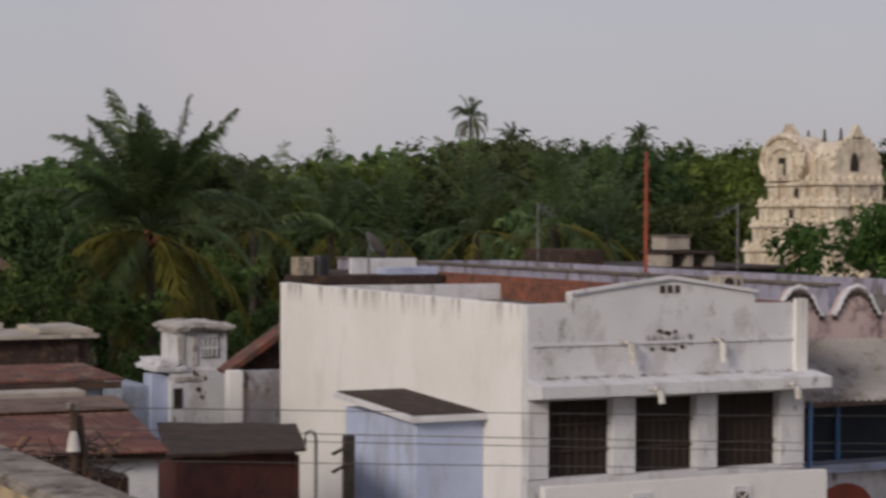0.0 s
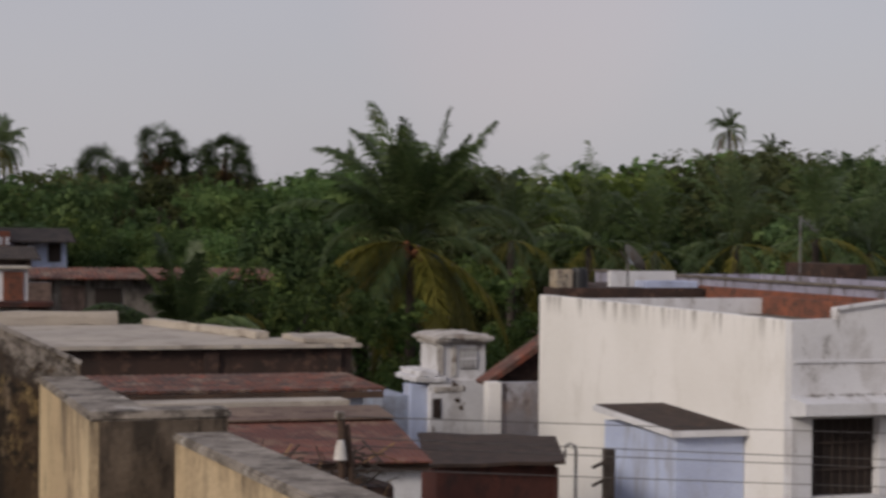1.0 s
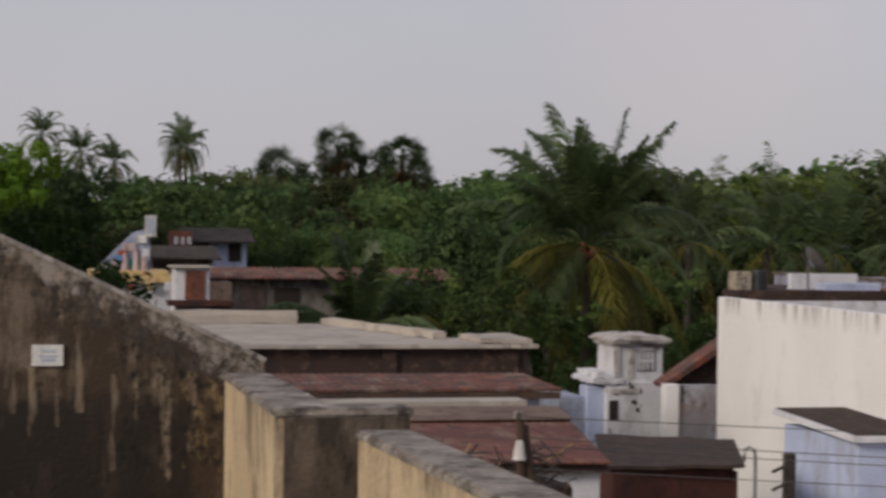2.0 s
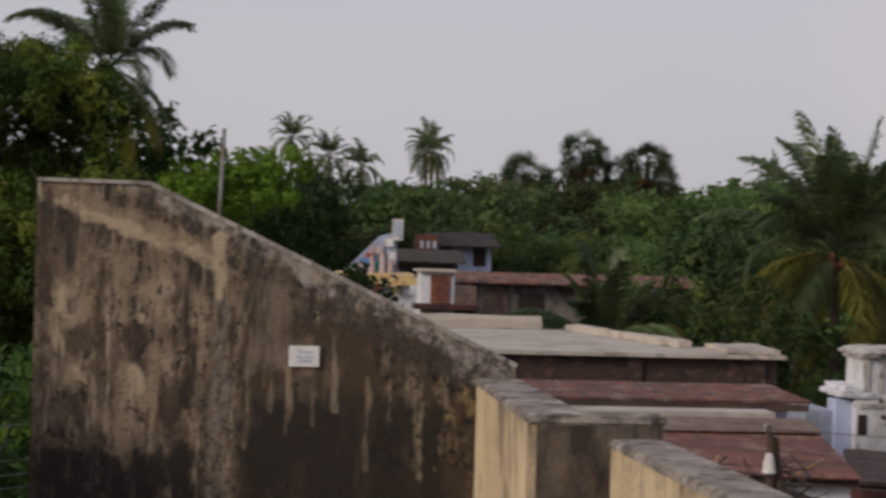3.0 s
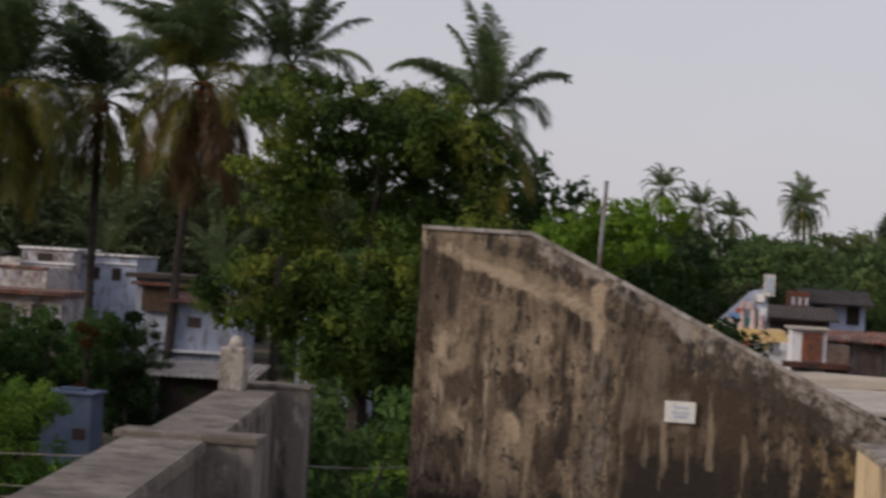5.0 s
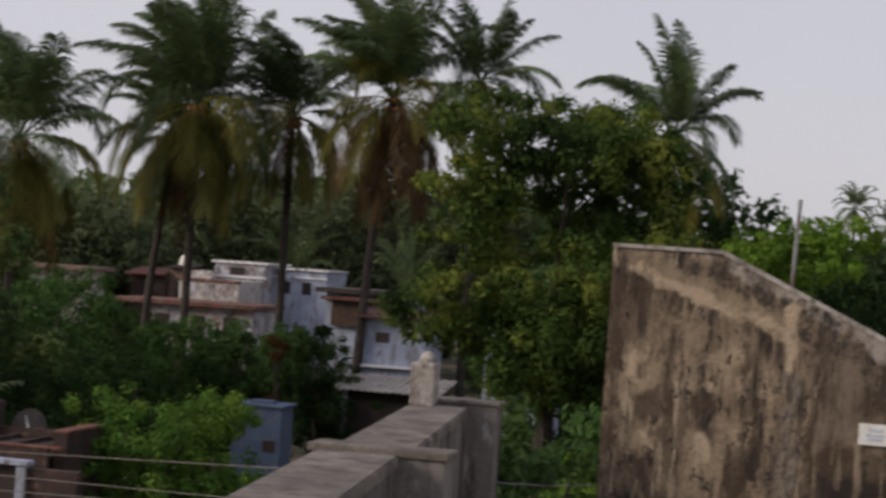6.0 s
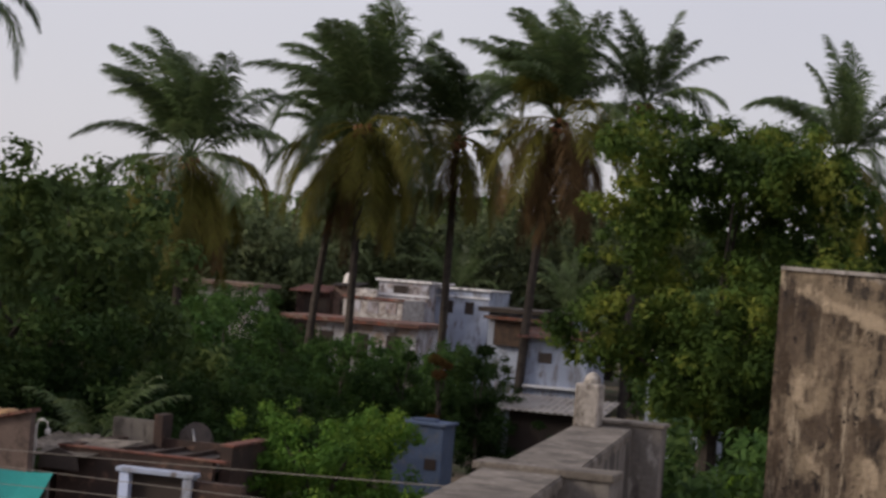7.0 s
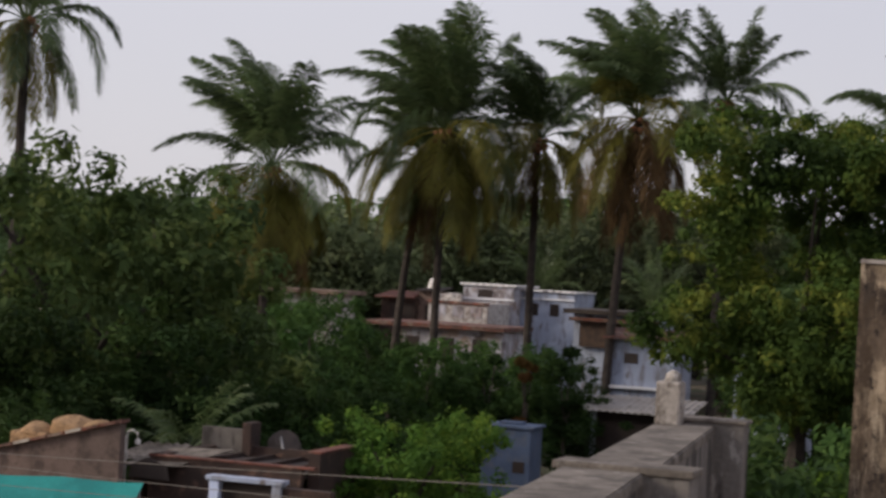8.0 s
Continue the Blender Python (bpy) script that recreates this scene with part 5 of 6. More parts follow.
# ---- lanes and houses behind the flat roof ----
redbox = thing("roof_room", "small rooftop room with a red door and pale frame", "house", (6.2, 68.3, 0))
part("wall", box(5.5, 6.7, 68.0, 69.6, 0, 7.40, 0.01), OLDWHITE, redbox)
part("door", box(5.85, 6.55, 67.95, 68.0, 6.3, 7.30), BRICK, redbox, "brick-red door")
part("roof", box(5.35, 6.8, 67.8, 69.7, 7.40, 7.47), SLAB, redbox)
part("eaves", box(5.2, 7.5, 67.0, 68.0, 6.1, 6.28, 0.01), DARKRUST, redbox)
part("wall", box(6.7, 7.5, 68.0, 69.5, 0, 6.9), MUDWALL, redbox)
redroof = thing("long_red_roof", "long low building with a faded red tile eaves", "house", (12, 75, 0))
part("wall", box(6.6, 16.5, 74.5, 78, 0, 6.9), GREYWALL, redroof, "grimy grey wall in the eaves shade")
part("door", box(8.6, 9.5, 74.45, 74.5, 4.6, 6.6), MUDWALL, redroof, "weathered plank door")
part("opening", box(9.9, 10.9, 74.45, 74.5, 5.2, 6.5), DARKIN, redroof)
part("roof", sheet((6.3, 73.9, 6.92), (17.0, 73.9, 6.90), (17.0, 76.5, 7.25), (6.3, 76.5, 7.25), 50, 0.03, 0.06), TILE, redroof)
bluehouse = thing("blue_house", "small pale blue house with a dark tiled verandah", "house", (9.3, 90, 0))
part("wall", box(7.9, 10.6, 89.6, 93, 0, 8.3), PALEBLUE, bluehouse)
part("roof", sheet((7.6, 88.6, 8.15), (10.9, 88.6, 8.15), (10.9, 91.5, 8.75), (7.6, 91.5, 8.75), 20, 0.03, 0.06), TARROOF, bluehouse)
for xa in (8.25, 9.75):
    part("window", box(xa, xa + 0.6, 89.57, 89.6, 7.2, 8.05), DARKIN, bluehouse)
part("wall", box(7.0, 7.9, 88.0, 90, 0, 8.6), BRICK, bluehouse)
for k in range(3):
    part("finial", box(7.1 + k * 0.3, 7.25 + k * 0.3, 87.95, 88.05, 8.0, 8.35), OLDWHITE, bluehouse)

midshed = thing("brown_shed", "low dark brown tiled shed with a broken front", "shed", (6.2, 82, 0))
part("wall", box(5.0, 8.2, 81.6, 84, 0, 7.5), MUDWALL, midshed)
part("roof", sheet((4.8, 80.9, 7.55), (8.5, 80.9, 7.50), (8.5, 83.4, 8.0), (4.8, 83.4, 8.0), 20, 0.03, 0.06), TARROOF, midshed, "dark weathered tiles")
part("opening", box(5.7, 6.5, 81.55, 81.6, 6.5, 7.3), DARKIN, midshed)
part("post", box(5.3, 5.5, 81.4, 81.55, 0, 7.5), OLDWHITE, midshed)

shrine = thing("shrine_top", "painted shrine parapet with plain figures and a framed panel", "shrine", (4.2, 79, 0))
part("base", box(2.6, 5.9, 72.0, 74.5, 0, 6.75, 0.02), OLDWHITE, shrine)
part("cornice", box(2.5, 6.0, 71.8, 74.6, 6.75, 7.0, 0.04), YELLOW, shrine, "ochre painted cornice")
part("cornice", box(2.7, 5.6, 71.9, 74.5, 7.0, 7.2, 0.04), YELLOW, shrine)
part("pediment", prism([(2.9, 7.2), (4.3, 8.6), (4.9, 8.75), (5.0, 7.2)], 72.3, 72.9, bevel=0.05), BLUEGREY, shrine, "pale painted triangular crest")
for k, (xx, hh) in enumerate(((3.6, 0.45), (4.0, 0.65), (4.4, 0.8), (4.7, 0.55))):
    bm = bmesh.new()
    tube([(xx, 72.2, 7.2), (xx, 72.2, 7.2 + hh * 0.7), (xx, 72.2, 7.2 + hh)], 0.13, 8, bm, taper=0.07)
    part("figure_block", bm, PINK, shrine, "weathered plaster figure shape")
for x0, x1, z0, z1, mat in ((3.1, 3.6, 7.25, 7.45, WHITEWASH), (3.5, 3.9, 7.55, 7.75, BLUEPAINT), (3.9, 4.4, 7.9, 8.2, PINK), (4.4, 4.8, 8.2, 8.5, WHITEWASH), (4.1, 4.5, 7.3, 7.6, TEAL), (4.55, 4.9, 7.5, 8.0, OLDWHITE), (3.75, 4.05, 7.75, 7.95, REDPAINT)):
    part("painted_relief", box(x0, x1, 72.22, 72.32, z0, z1, 0.03), mat, shrine, "faded painted relief")
for k in range(5):
    part("bracket", box(2.7 + k * 0.68, 2.95 + k * 0.68, 71.7, 71.85, 6.45, 6.78, 0.03), (YELLOW, OLDWHITE, REDPAINT)[k % 3], shrine)
part("panel_frame", box(4.72, 5.12, 72.1, 72.25, 8.45, 9.25, 0.01), WHITEWASH, shrine, "white framed upright panel")
part("panel", box(4.80, 5.04, 72.08, 72.1, 8.58, 9.12), INK, shrine)


# ---- houses under the palms ----
wh = thing("white_villa", "white two-storey house with parapets among palms", "house", (-35, 121, 0))
part("wall", box(-38.6, -35.2, 118.8, 124, 0, 8.35, 0.02), VILLA, wh)
part("wall", box(-35.2, -31.6, 120.6, 126, 0, 8.15, 0.02), BLUEGREY, wh)
part("moulding", box(-38.75, -35.1, 118.68, 118.8, 7.42, 7.56, 0.02), OLDWHITE, wh)
part("moulding", box(-39.45, -35.3, 113.88, 114.0, 7.12, 7.3, 0.03), TILE, wh, "worn reddish ledge")
part("moulding", box(-35.2, -31.55, 120.48, 120.6, 7.62, 7.74, 0.02), OLDWHITE, wh)
part("parapet_block", crumbled(box(-38.9, -37.2, 114.1, 114.5, 7.25, 7.75, 0.02), 0.08), CEMENTWHITE, wh, "broken parapet end")
part("coping", box(-38.8, -35.0, 118.6, 124.2, 8.35, 8.48, 0.02), WHITEWASH, wh)
part("coping", box(-35.2, -31.5, 120.4, 126.1, 8.15, 8.25, 0.02), WHITEWASH, wh)
part("wall", box(-39.3, -35.4, 114.0, 118.8, 0, 7.25, 0.03), CEMENTWHITE, wh, "peeling low block")
for xa in (-34.6, -33.2):
    part("window", box(xa, xa + 0.6, 120.56, 120.6, 6.6, 7.4), DARKIN, wh)
for xa in (-38.9, -37.7, -36.5):
    part("stain_panel", box(xa, xa + 0.7, 113.96, 114.0, 6.3, 7.0), VILLA, wh, "peeling grey panel")
part("window", box(-37.6, -36.6, 118.76, 118.8, 7.6, 8.1), DARKIN, wh)
sheds = thing("brown_sheds", "jumble of dark brown sheds beside a white villa", "shed", (-41.5, 116, 0))
part("wall", box(-43.2, -40.9, 116.0, 119, 0, 7.3, 0.02), DARKBRICK, sheds)
part("wall", box(-40.9, -39.4, 116.6, 119, 0, 7.8, 0.02), MUDWALL, sheds)
part("roof", sheet((-43.5, 115.4, 7.32), (-40.8, 115.4, 7.36), (-40.8, 118.6, 7.75), (-43.5, 118.6, 7.7), 14, 0.03, 0.05), RUST, sheds, "rusted sheet roof")
part("roof", sheet((-41.0, 116.2, 7.85), (-39.3, 116.2, 7.9), (-39.3, 119.0, 8.1), (-41.0, 119.0, 8.05), 9, 0.03, 0.05), TARROOF, sheds)
for xa in (-42.6, -41.6, -40.4):
    part("opening", box(xa, xa + 0.5, 115.96 if xa < -41 else 116.56, 116.6, 5.9, 6.9), DARKIN, sheds)
part("water_drum", tube([(-40.2, 117.5, 8.0), (-40.2, 117.5, 8.5), (-40.2, 117.5, 8.65)], 0.42, 12, taper=0.2), PVC, sheds, "pale domed water drum")
wl2 = thing("low_white_house", "low white house with a worn brown roof edge", "house", (-36.5, 109, 0))
part("wall", box(-39.4, -32.6, 108.0, 113.5, 0, 5.75), VILLA, wl2)
part("roof", box(-41.2, -32.3, 107.4, 113.7, 5.75, 6.0, 0.02), TILE, wl2)
for xa in (-38.6, -36.4, -34.4):
    part("window", box(xa, xa + 0.9, 107.96, 108.0, 4.0, 5.2), DARKIN, wl2)
bh = thing("blue_villa", "pale blue house with a brown balcony front", "house", (-23.3, 98, 0))
part("wall", box(-25.5, -21.2, 97.2, 102, 0, 7.3), BLUEGREY, bh)
part("roof", box(-25.9, -20.9, 96.4, 102.2, 7.3, 7.55, 0.02), TARROOF, bh)
part("balcony", box(-25.1, -22.6, 96.9, 97.2, 5.6, 6.9), TIMBER, bh, "brown slatted balcony")
part("ledge", box(-25.6, -21.0, 96.5, 97.2, 6.95, 7.12), TILE, bh)
gh = thing("grey_house", "grey-blue house with a tiled ledge", "house", (-19, 84, 0))
part("wall", box(-20.1, -17.2, 82.9, 87, 0, 6.6), BLUEGREY, gh)
part("roof", sheet((-20.3, 82.2, 6.62), (-17.0, 82.2, 6.70), (-17.0, 85, 7.0), (-20.3, 85, 7.0), 20, 0.03, 0.06), TILE, gh)
part("window", box(-19.4, -18.8, 82.86, 82.9, 5.5, 5.95), TARROOF, gh)
part("ledge", box(-20.2, -17.2, 82.6, 82.9, 4.4, 4.5), OLDWHITE, gh)
dk = thing("dark_shed", "dark open shed behind a wall", "shed", (-17.5, 78.5, 0))
# Solid near-black block in place of the shed's shaded inside.
part("wall", box(-19.4, -15.5, 77.7, 80.5, 0, 3.7), DARKIN, dk)
part("post", box(-19.5, -19.25, 77.6, 77.75, 0, 3.75), BLUEGREY, dk)
part("roof", sheet((-19.9, 77.0, 3.75), (-15.2, 77.0, 3.75), (-15.2, 80.8, 4.2), (-19.9, 80.8, 4.2), 16, 0.03, 0.04), ASBESTOS, dk)
bw = thing("blue_balcony_house", "pale house with blue balcony panels half hidden by a tree", "house", (-9.5, 61, 0))
part("wall", box(-10.5, -8.6, 59.6, 64, 0, 6.95), BLUEGREY, bw)
part("panel", box(-10.15, -8.95, 59.2, 59.3, 5.85, 6.45), BLUEPAINT, bw, "blue balcony panel")
part("panel", box(-10.3, -8.8, 59.15, 59.3, 5.2, 5.45), OLDWHITE, bw)
part("opening", box(-10.1, -9.0, 59.56, 59.6, 5.5, 6.85), DARKIN, bw)
part("rail", box(-10.2, -8.9, 59.18, 59.24, 6.5, 6.56), PALEBLUE, bw)
far = thing("far_low_house", "low far house with a brown roof edge", "house", (-45, 112, 0))
part("wall", box(-48.0, -44.6, 111.0, 115, 0, 7.3), CEMENTWHITE, far)
part("roof", box(-48.8, -44.0, 110.4, 115.3, 7.3, 7.55, 0.02), DUST, far)

tank = thing("grey_tank", "blue-grey painted water tank with a lid", "water tank", (-19.8, 67.8, 0))
part("tank", box(-21.0, -19.12, 67.3, 68.9, 0, 3.5, 0.03), TANKBLUE, tank)
part("lid", box(-21.1, -19.02, 67.2, 69.0, 3.5, 3.6, 0.02), TANKBLUE, tank)
part("hatch", box(-20.5, -19.6, 67.8, 68.4, 3.6, 3.70, 0.02), TANKBLUE, tank)
part("opening", box(-19.75, -19.3, 67.27, 67.3, 1.9, 2.3), DARKIN, tank)

tarp = thing("teal_tarpaulin", "bright teal tarpaulin stretched over a frame", "tarpaulin", (-20.5, 35.5, 0))
part("sheet", sheet((-24.5, 33.0, 4.48), (-18.45, 35.6, 4.36), (-18.2, 34.2, 3.6), (-24.0, 31.6, 3.6), 3, 0.03, 0.02), TEAL, tarp)
for q in ((-18.5, 35.5, 4.3), (-21.5, 34.2, 4.4), (-24.35, 33.05, 5.1)):
    part("pole", tube([(q[0], q[1], 0), q], 0.04, 6), METAL, tarp)
compound = thing("compound_wall", "grey plastered sloping wall topped with tiles", "wall", (-23, 40, 0), kind="structure")
part("wall", prism([(-26.0, 0), (-26.0, 3.9), (-21.65, 5.05), (-21.65, 0)], 40.55, 40.8), MUDWALL, compound)
part("tile_coping", prism([(-26.0, 3.92), (-26.0, 4.0), (-21.6, 5.16), (-21.6, 5.07)], 40.45, 40.9), TILE, compound)
for k in range(9):
    xx = -25.8 + k * 0.46
    part("ridge_tile", prism([(xx, 3.98 + k * 0.1213), (xx, 4.05 + k * 0.1213), (xx + 0.40, 4.155 + k * 0.1213), (xx + 0.40, 4.085 + k * 0.1213)], 40.4, 40.95), TILE if k % 3 else SLAB, compound)
for q in ((-24.4, 41.4, 4.72, 0.34), (-23.5, 41.7, 4.84, 0.46), (-22.85, 41.7, 4.86, 0.36)):
    hay = thing("straw_heap", "rounded heap of dry straw", "straw", (q[0], q[1], 0), group="straw heaps")
    bm = bmesh.new()
    bmesh.ops.create_icosphere(bm, subdivisions=3, radius=q[3], matrix=pose(q[0], q[1], q[2] - 0.15) @ Matrix.Diagonal((1.3, 1.2, 0.75, 1)))
    for v in bm.verts:
        v.co += Vector(noise.noise_vector(v.co * 3.0)) * 0.09
    part("straw_mound", bm, STRAW, hay)
    part("straw_base", box(q[0] - 0.5, q[0] + 0.5, q[1] - 0.4, q[1] + 0.4, 0, q[2] - 0.1, 0.08), STRAW, hay)
hut = thing("brick_hut", "unfinished hut with grey walls and a sunken roof", "hut", (-19, 45, 0))
part("wall", box(-21.75, -20.2, 45.2, 45.4, 0, 4.72), GREYWALL, hut, "grey cement wall")
part("wall", box(-20.2, -17.4, 44.8, 45.0, 0, 4.35), DARKBRICK, hut)
part("wall", box(-17.6, -17.3, 42.4, 44.8, 0, 4.55), DARKBRICK, hut)
part("wall", box(-21.6, -21.3, 42.0, 45.2, 0, 4.25), DARKBRICK, hut)
part("wall", box(-21.3, -17.6, 42.0, 42.2, 0, 4.20), DARKBRICK, hut)
part("roof", box(-21.3, -17.6, 42.2, 44.8, 3.95, 4.1), TARROOF, hut)
part("wall_top", box(-21.62, -17.28, 41.97, 42.23, 4.20, 4.25, 0.01), RUST, hut, "row of red brick on the wall")
part("wall_top", box(-17.63, -17.27, 42.4, 44.8, 4.55, 4.61, 0.01), RUST, hut, "row of red brick on the wall")
for k in range(5):
    part("rafter", box(-21.2 + k * 0.8, -21.1 + k * 0.8, 42.1, 45.0, 4.11, 4.20, 0.01), BROWNROOF, hut, "worn brown rafter")
part("pier", box(-20.35, -20.1, 44.6, 45.2, 0, 4.95, 0.02), DARKBRICK, hut, "broken brick pier")
part("sheet", sheet((-23.0, 42.6, 4.0), (-21.7, 42.6, 4.02), (-21.7, 44.6, 4.28), (-23.0, 44.6, 4.25), 5, 0.03, 0.03), CEMENT, hut)
portal = thing("door_portal", "pale blue concrete door frame of a hut", "doorway", (-17.4, 38.3, 0))
part("jamb", box(-18.1, -17.88, 38.0, 38.3, 0, 4.26), PALEBLUE, portal)
part("jamb", box(-16.62, -16.42, 38.0, 38.3, 0, 4.26), BLUEGREY, portal)
part("lintel", box(-18.18, -16.36, 37.95, 38.35, 4.26, 4.36, 0.02), BLUEGREY, portal)
part("wall", box(-17.88, -16.62, 38.2, 38.35, 0, 4.26), DARKIN, portal)
part("wall", box(-16.42, -15.3, 38.1, 38.4, 0, 4.2), DARKBRICK, portal)
yarddish = thing("leaning_dish", "dark round dish leaning on a hut roof", "satellite dish", (-19.6, 45.1, 4.3))
part("bowl", tube([(-19.50, 45.4, 4.36), (-19.45, 45.35, 4.46), (-19.40, 45.30, 4.52)], 0.46, 22, taper=0.34), TARROOF, yarddish)
part("stay", tube([(-19.3, 44.85, 4.3), (-19.5, 45.12, 4.62)], 0.03, 6), METAL, yarddish)
bentpipe = thing("bent_pipe", "pale pipe bent over at its top", "pipe", (-22.3, 42.2, 0))
part("pipe", tube([(-22.35, 42.2, 0), (-22.35, 42.2, 4.60), (-22.30, 42.2, 4.72), (-22.18, 42.2, 4.76), (-22.06, 42.2, 4.70), (-22.03, 42.2, 4.52)], 0.03, 8), PVC, bentpipe)
part("tap", box(-22.08, -21.98, 42.15, 42.25, 4.42, 4.54, 0.01), PVC, bentpipe)
scrapsheet = thing("leaning_sheet", "pale metal sheet lying on the hut roof", "sheet", (-22, 42.6, 4.2))
part("sheet", sheet((-22.2, 41.6, 3.98), (-20.7, 41.6, 4.05), (-20.0, 43.4, 4.38), (-21.6, 43.4, 4.30), 0, 0, 0.03), CEMENT, scrapsheet)
part("board", prism([(-21.9, 3.7), (-21.75, 4.05), (-21.4, 4.2), (-20.9, 4.05), (-20.8, 3.7)], 41.5, 41.55), TARROOF, scrapsheet, "dark curved board")
part("prop", box(-21.9, -21.8, 41.6, 43.3, 0, 4.0), TIMBER, scrapsheet)


# ---- wires, hooks and brackets ----
def wire(a, b, sag, radius):
    w = thing("overhead_wire", "slack dark overhead power wire", "wire", a, group="overhead wires")
    a, b = Vector(a), Vector(b)
    part("wire", tube([a.lerp(b, s) - Vector((0, 0, sag * 4 * s * (1 - s))) for s in [i / 14 for i in range(15)]], radius, 5), WIRE, w)


for za, zb in ((7.02, 4.86), (6.80, 4.25), (6.72, 4.08), (6.48, 3.75)):
    wire((5.06, 19.4, za), (28.8, 30.7, zb), 0.03, 0.006)
for za, zb in ((4.95, 7.52), (4.83, 7.24), (4.40, 7.18)):
    wire((-24.35, 33.05, za), (-3.12, 13.5, zb), 0.04, 0.0045)
hook = thing("hooked_pipe", "thin grey pipe bent into a hook", "pipe", (11.4, 28.8, 0))
part("pipe", tube([(11.48, 28.8, 0), (11.48, 28.8, 5.40), (11.45, 28.8, 5.50), (11.38, 28.8, 5.53), (11.31, 28.8, 5.50), (11.29, 28.8, 5.40), (11.29, 28.8, 5.30)], 0.028, 8), METAL, hook)
brk = thing("wire_bracket", "weathered timber post carrying wire brackets", "post", (11.6, 27.7, 0))
part("post", box(11.50, 11.66, 27.6, 27.75, 0, 5.56, 0.01), BARK, brk)
for zz in (5.40, 5.12):
    part("arm", tube([(11.3, 27.66, zz - 0.12), (11.58, 27.66, zz)], 0.03, 6), BARK, brk)
pole2 = thing("service_pole", "dark service post with a white insulator on scrap timber", "post", (5.04, 19.4, 0))
part("post", tube([(5.10, 19.4, 0), (5.07, 19.4, 6.9), (5.05, 19.4, 7.02)], 0.045, 8), TIMBER, pole2)
part("post", tube([(5.20, 19.42, 0), (5.17, 19.42, 6.5), (5.12, 19.42, 6.93)], 0.04, 8), TIMBER, pole2)
part("cap", box(5.00, 5.09, 19.34, 19.45, 6.99, 7.07, 0.015), DIRTYPOST, pole2)
part("insulator", tube([(5.03, 19.3, 6.78), (5.03, 19.3, 6.70), (5.03, 19.3, 6.58)], 0.035, 10, taper=0.075), PVC, pole2, "white porcelain insulator")
scrap = thing("scrap_heap", "tangle of broken timber and twigs on a wall", "debris", (4.9, 19.8, 0))
sr = random.Random(4)
for k in range(60):
    c = Vector((4.7 + sr.uniform(-0.5, 1.0), 19.9 + sr.uniform(-0.3, 0.5), 6.20 + sr.uniform(0, 0.34)))
    d = Vector((sr.uniform(-1, 1), sr.uniform(-0.4, 0.4), sr.uniform(-0.5, 0.6))).normalized() * sr.uniform(0.06, 0.22)
    part("stick", tube([c - d, c + d + Vector((0, 0, 0.04))], sr.uniform(0.005, 0.014), 5), BARK if k % 5 else STRAW, scrap)
for k in range(12):
    x, y, z = 4.55 + sr.uniform(0, 0.75), 19.72 + sr.uniform(-0.1, 0.2), 6.24 + sr.uniform(0, 0.16)
    part("timber_end", box(x, x + sr.uniform(0.05, 0.15), y, y + 0.2, z, z + sr.uniform(0.03, 0.07), 0.006), (TIMBER, BARK, RUST)[k % 3], scrap)
for x, lean, top in ((5.28, 0.03, 6.42), (5.43, -0.05, 6.36), (5.60, 0.10, 6.30), (5.18, -0.02, 6.34)):
    part("dry_stem", tube([(x, 19.7, 6.0), (x + lean * 0.3, 19.7, (6.0 + top) / 2), (x + lean, 19.72, top)], 0.009, 5, taper=0.004), STRAW, scrap, "pale dry stem")
part("wall", box(4.0, 5.75, 19.75, 20.3, 0, 6.22, 0.02), DARKBRICK, scrap)


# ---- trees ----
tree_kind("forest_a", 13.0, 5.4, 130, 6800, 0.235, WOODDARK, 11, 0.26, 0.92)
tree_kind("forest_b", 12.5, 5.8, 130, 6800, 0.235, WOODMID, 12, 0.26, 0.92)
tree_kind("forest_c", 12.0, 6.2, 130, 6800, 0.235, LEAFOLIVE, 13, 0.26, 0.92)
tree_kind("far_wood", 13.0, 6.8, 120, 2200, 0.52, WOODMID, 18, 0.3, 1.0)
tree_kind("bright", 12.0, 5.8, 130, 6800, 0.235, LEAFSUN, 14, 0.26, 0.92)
tree_kind("grove", 12.0, 5.8, 130, 6800, 0.235, LEAFHAZE, 22, 0.26, 0.92)
tree_kind("near_dark", 9.0, 4.2, 85, 10500, 0.13, LEAFDARK, 15, 0.12)
tree_kind("near_mid", 8.0, 3.8, 80, 10500, 0.12, LEAFMID, 26, 0.12)
tree_kind("shrub", 5.0, 2.6, 90, 24000, 0.058, LEAFBRIGHT, 17, 0.10)
tree_kind("croton", 6.4, 0.55, 30, 5000, 0.075, LEAFRUST, 23, 0.45)
tree_kind("road", 8.0, 3.8, 80, 10500, 0.12, LEAFROAD, 24, 0.12)
tree_kind("slim_road", 13.2, 1.8, 44, 13000, 0.105, LEAFROAD, 25, 0.35)
tree_kind("fresh", 10.8, 2.5, 75, 12000, 0.09, LEAFFRESH, 41, 0.4)
tree_kind("slim", 10.5, 1.9, 34, 12000, 0.10, LEAFFRESH, 19, 0.3)
tree_kind("slim_dark", 10.2, 1.3, 26, 6000, 0.14, LEAFDARK, 20, 0.2)
tree_kind("hero", 13.9, 3.8, 190, 58000, 0.092, LEAFHERO, 33, 0.40, 0.62)


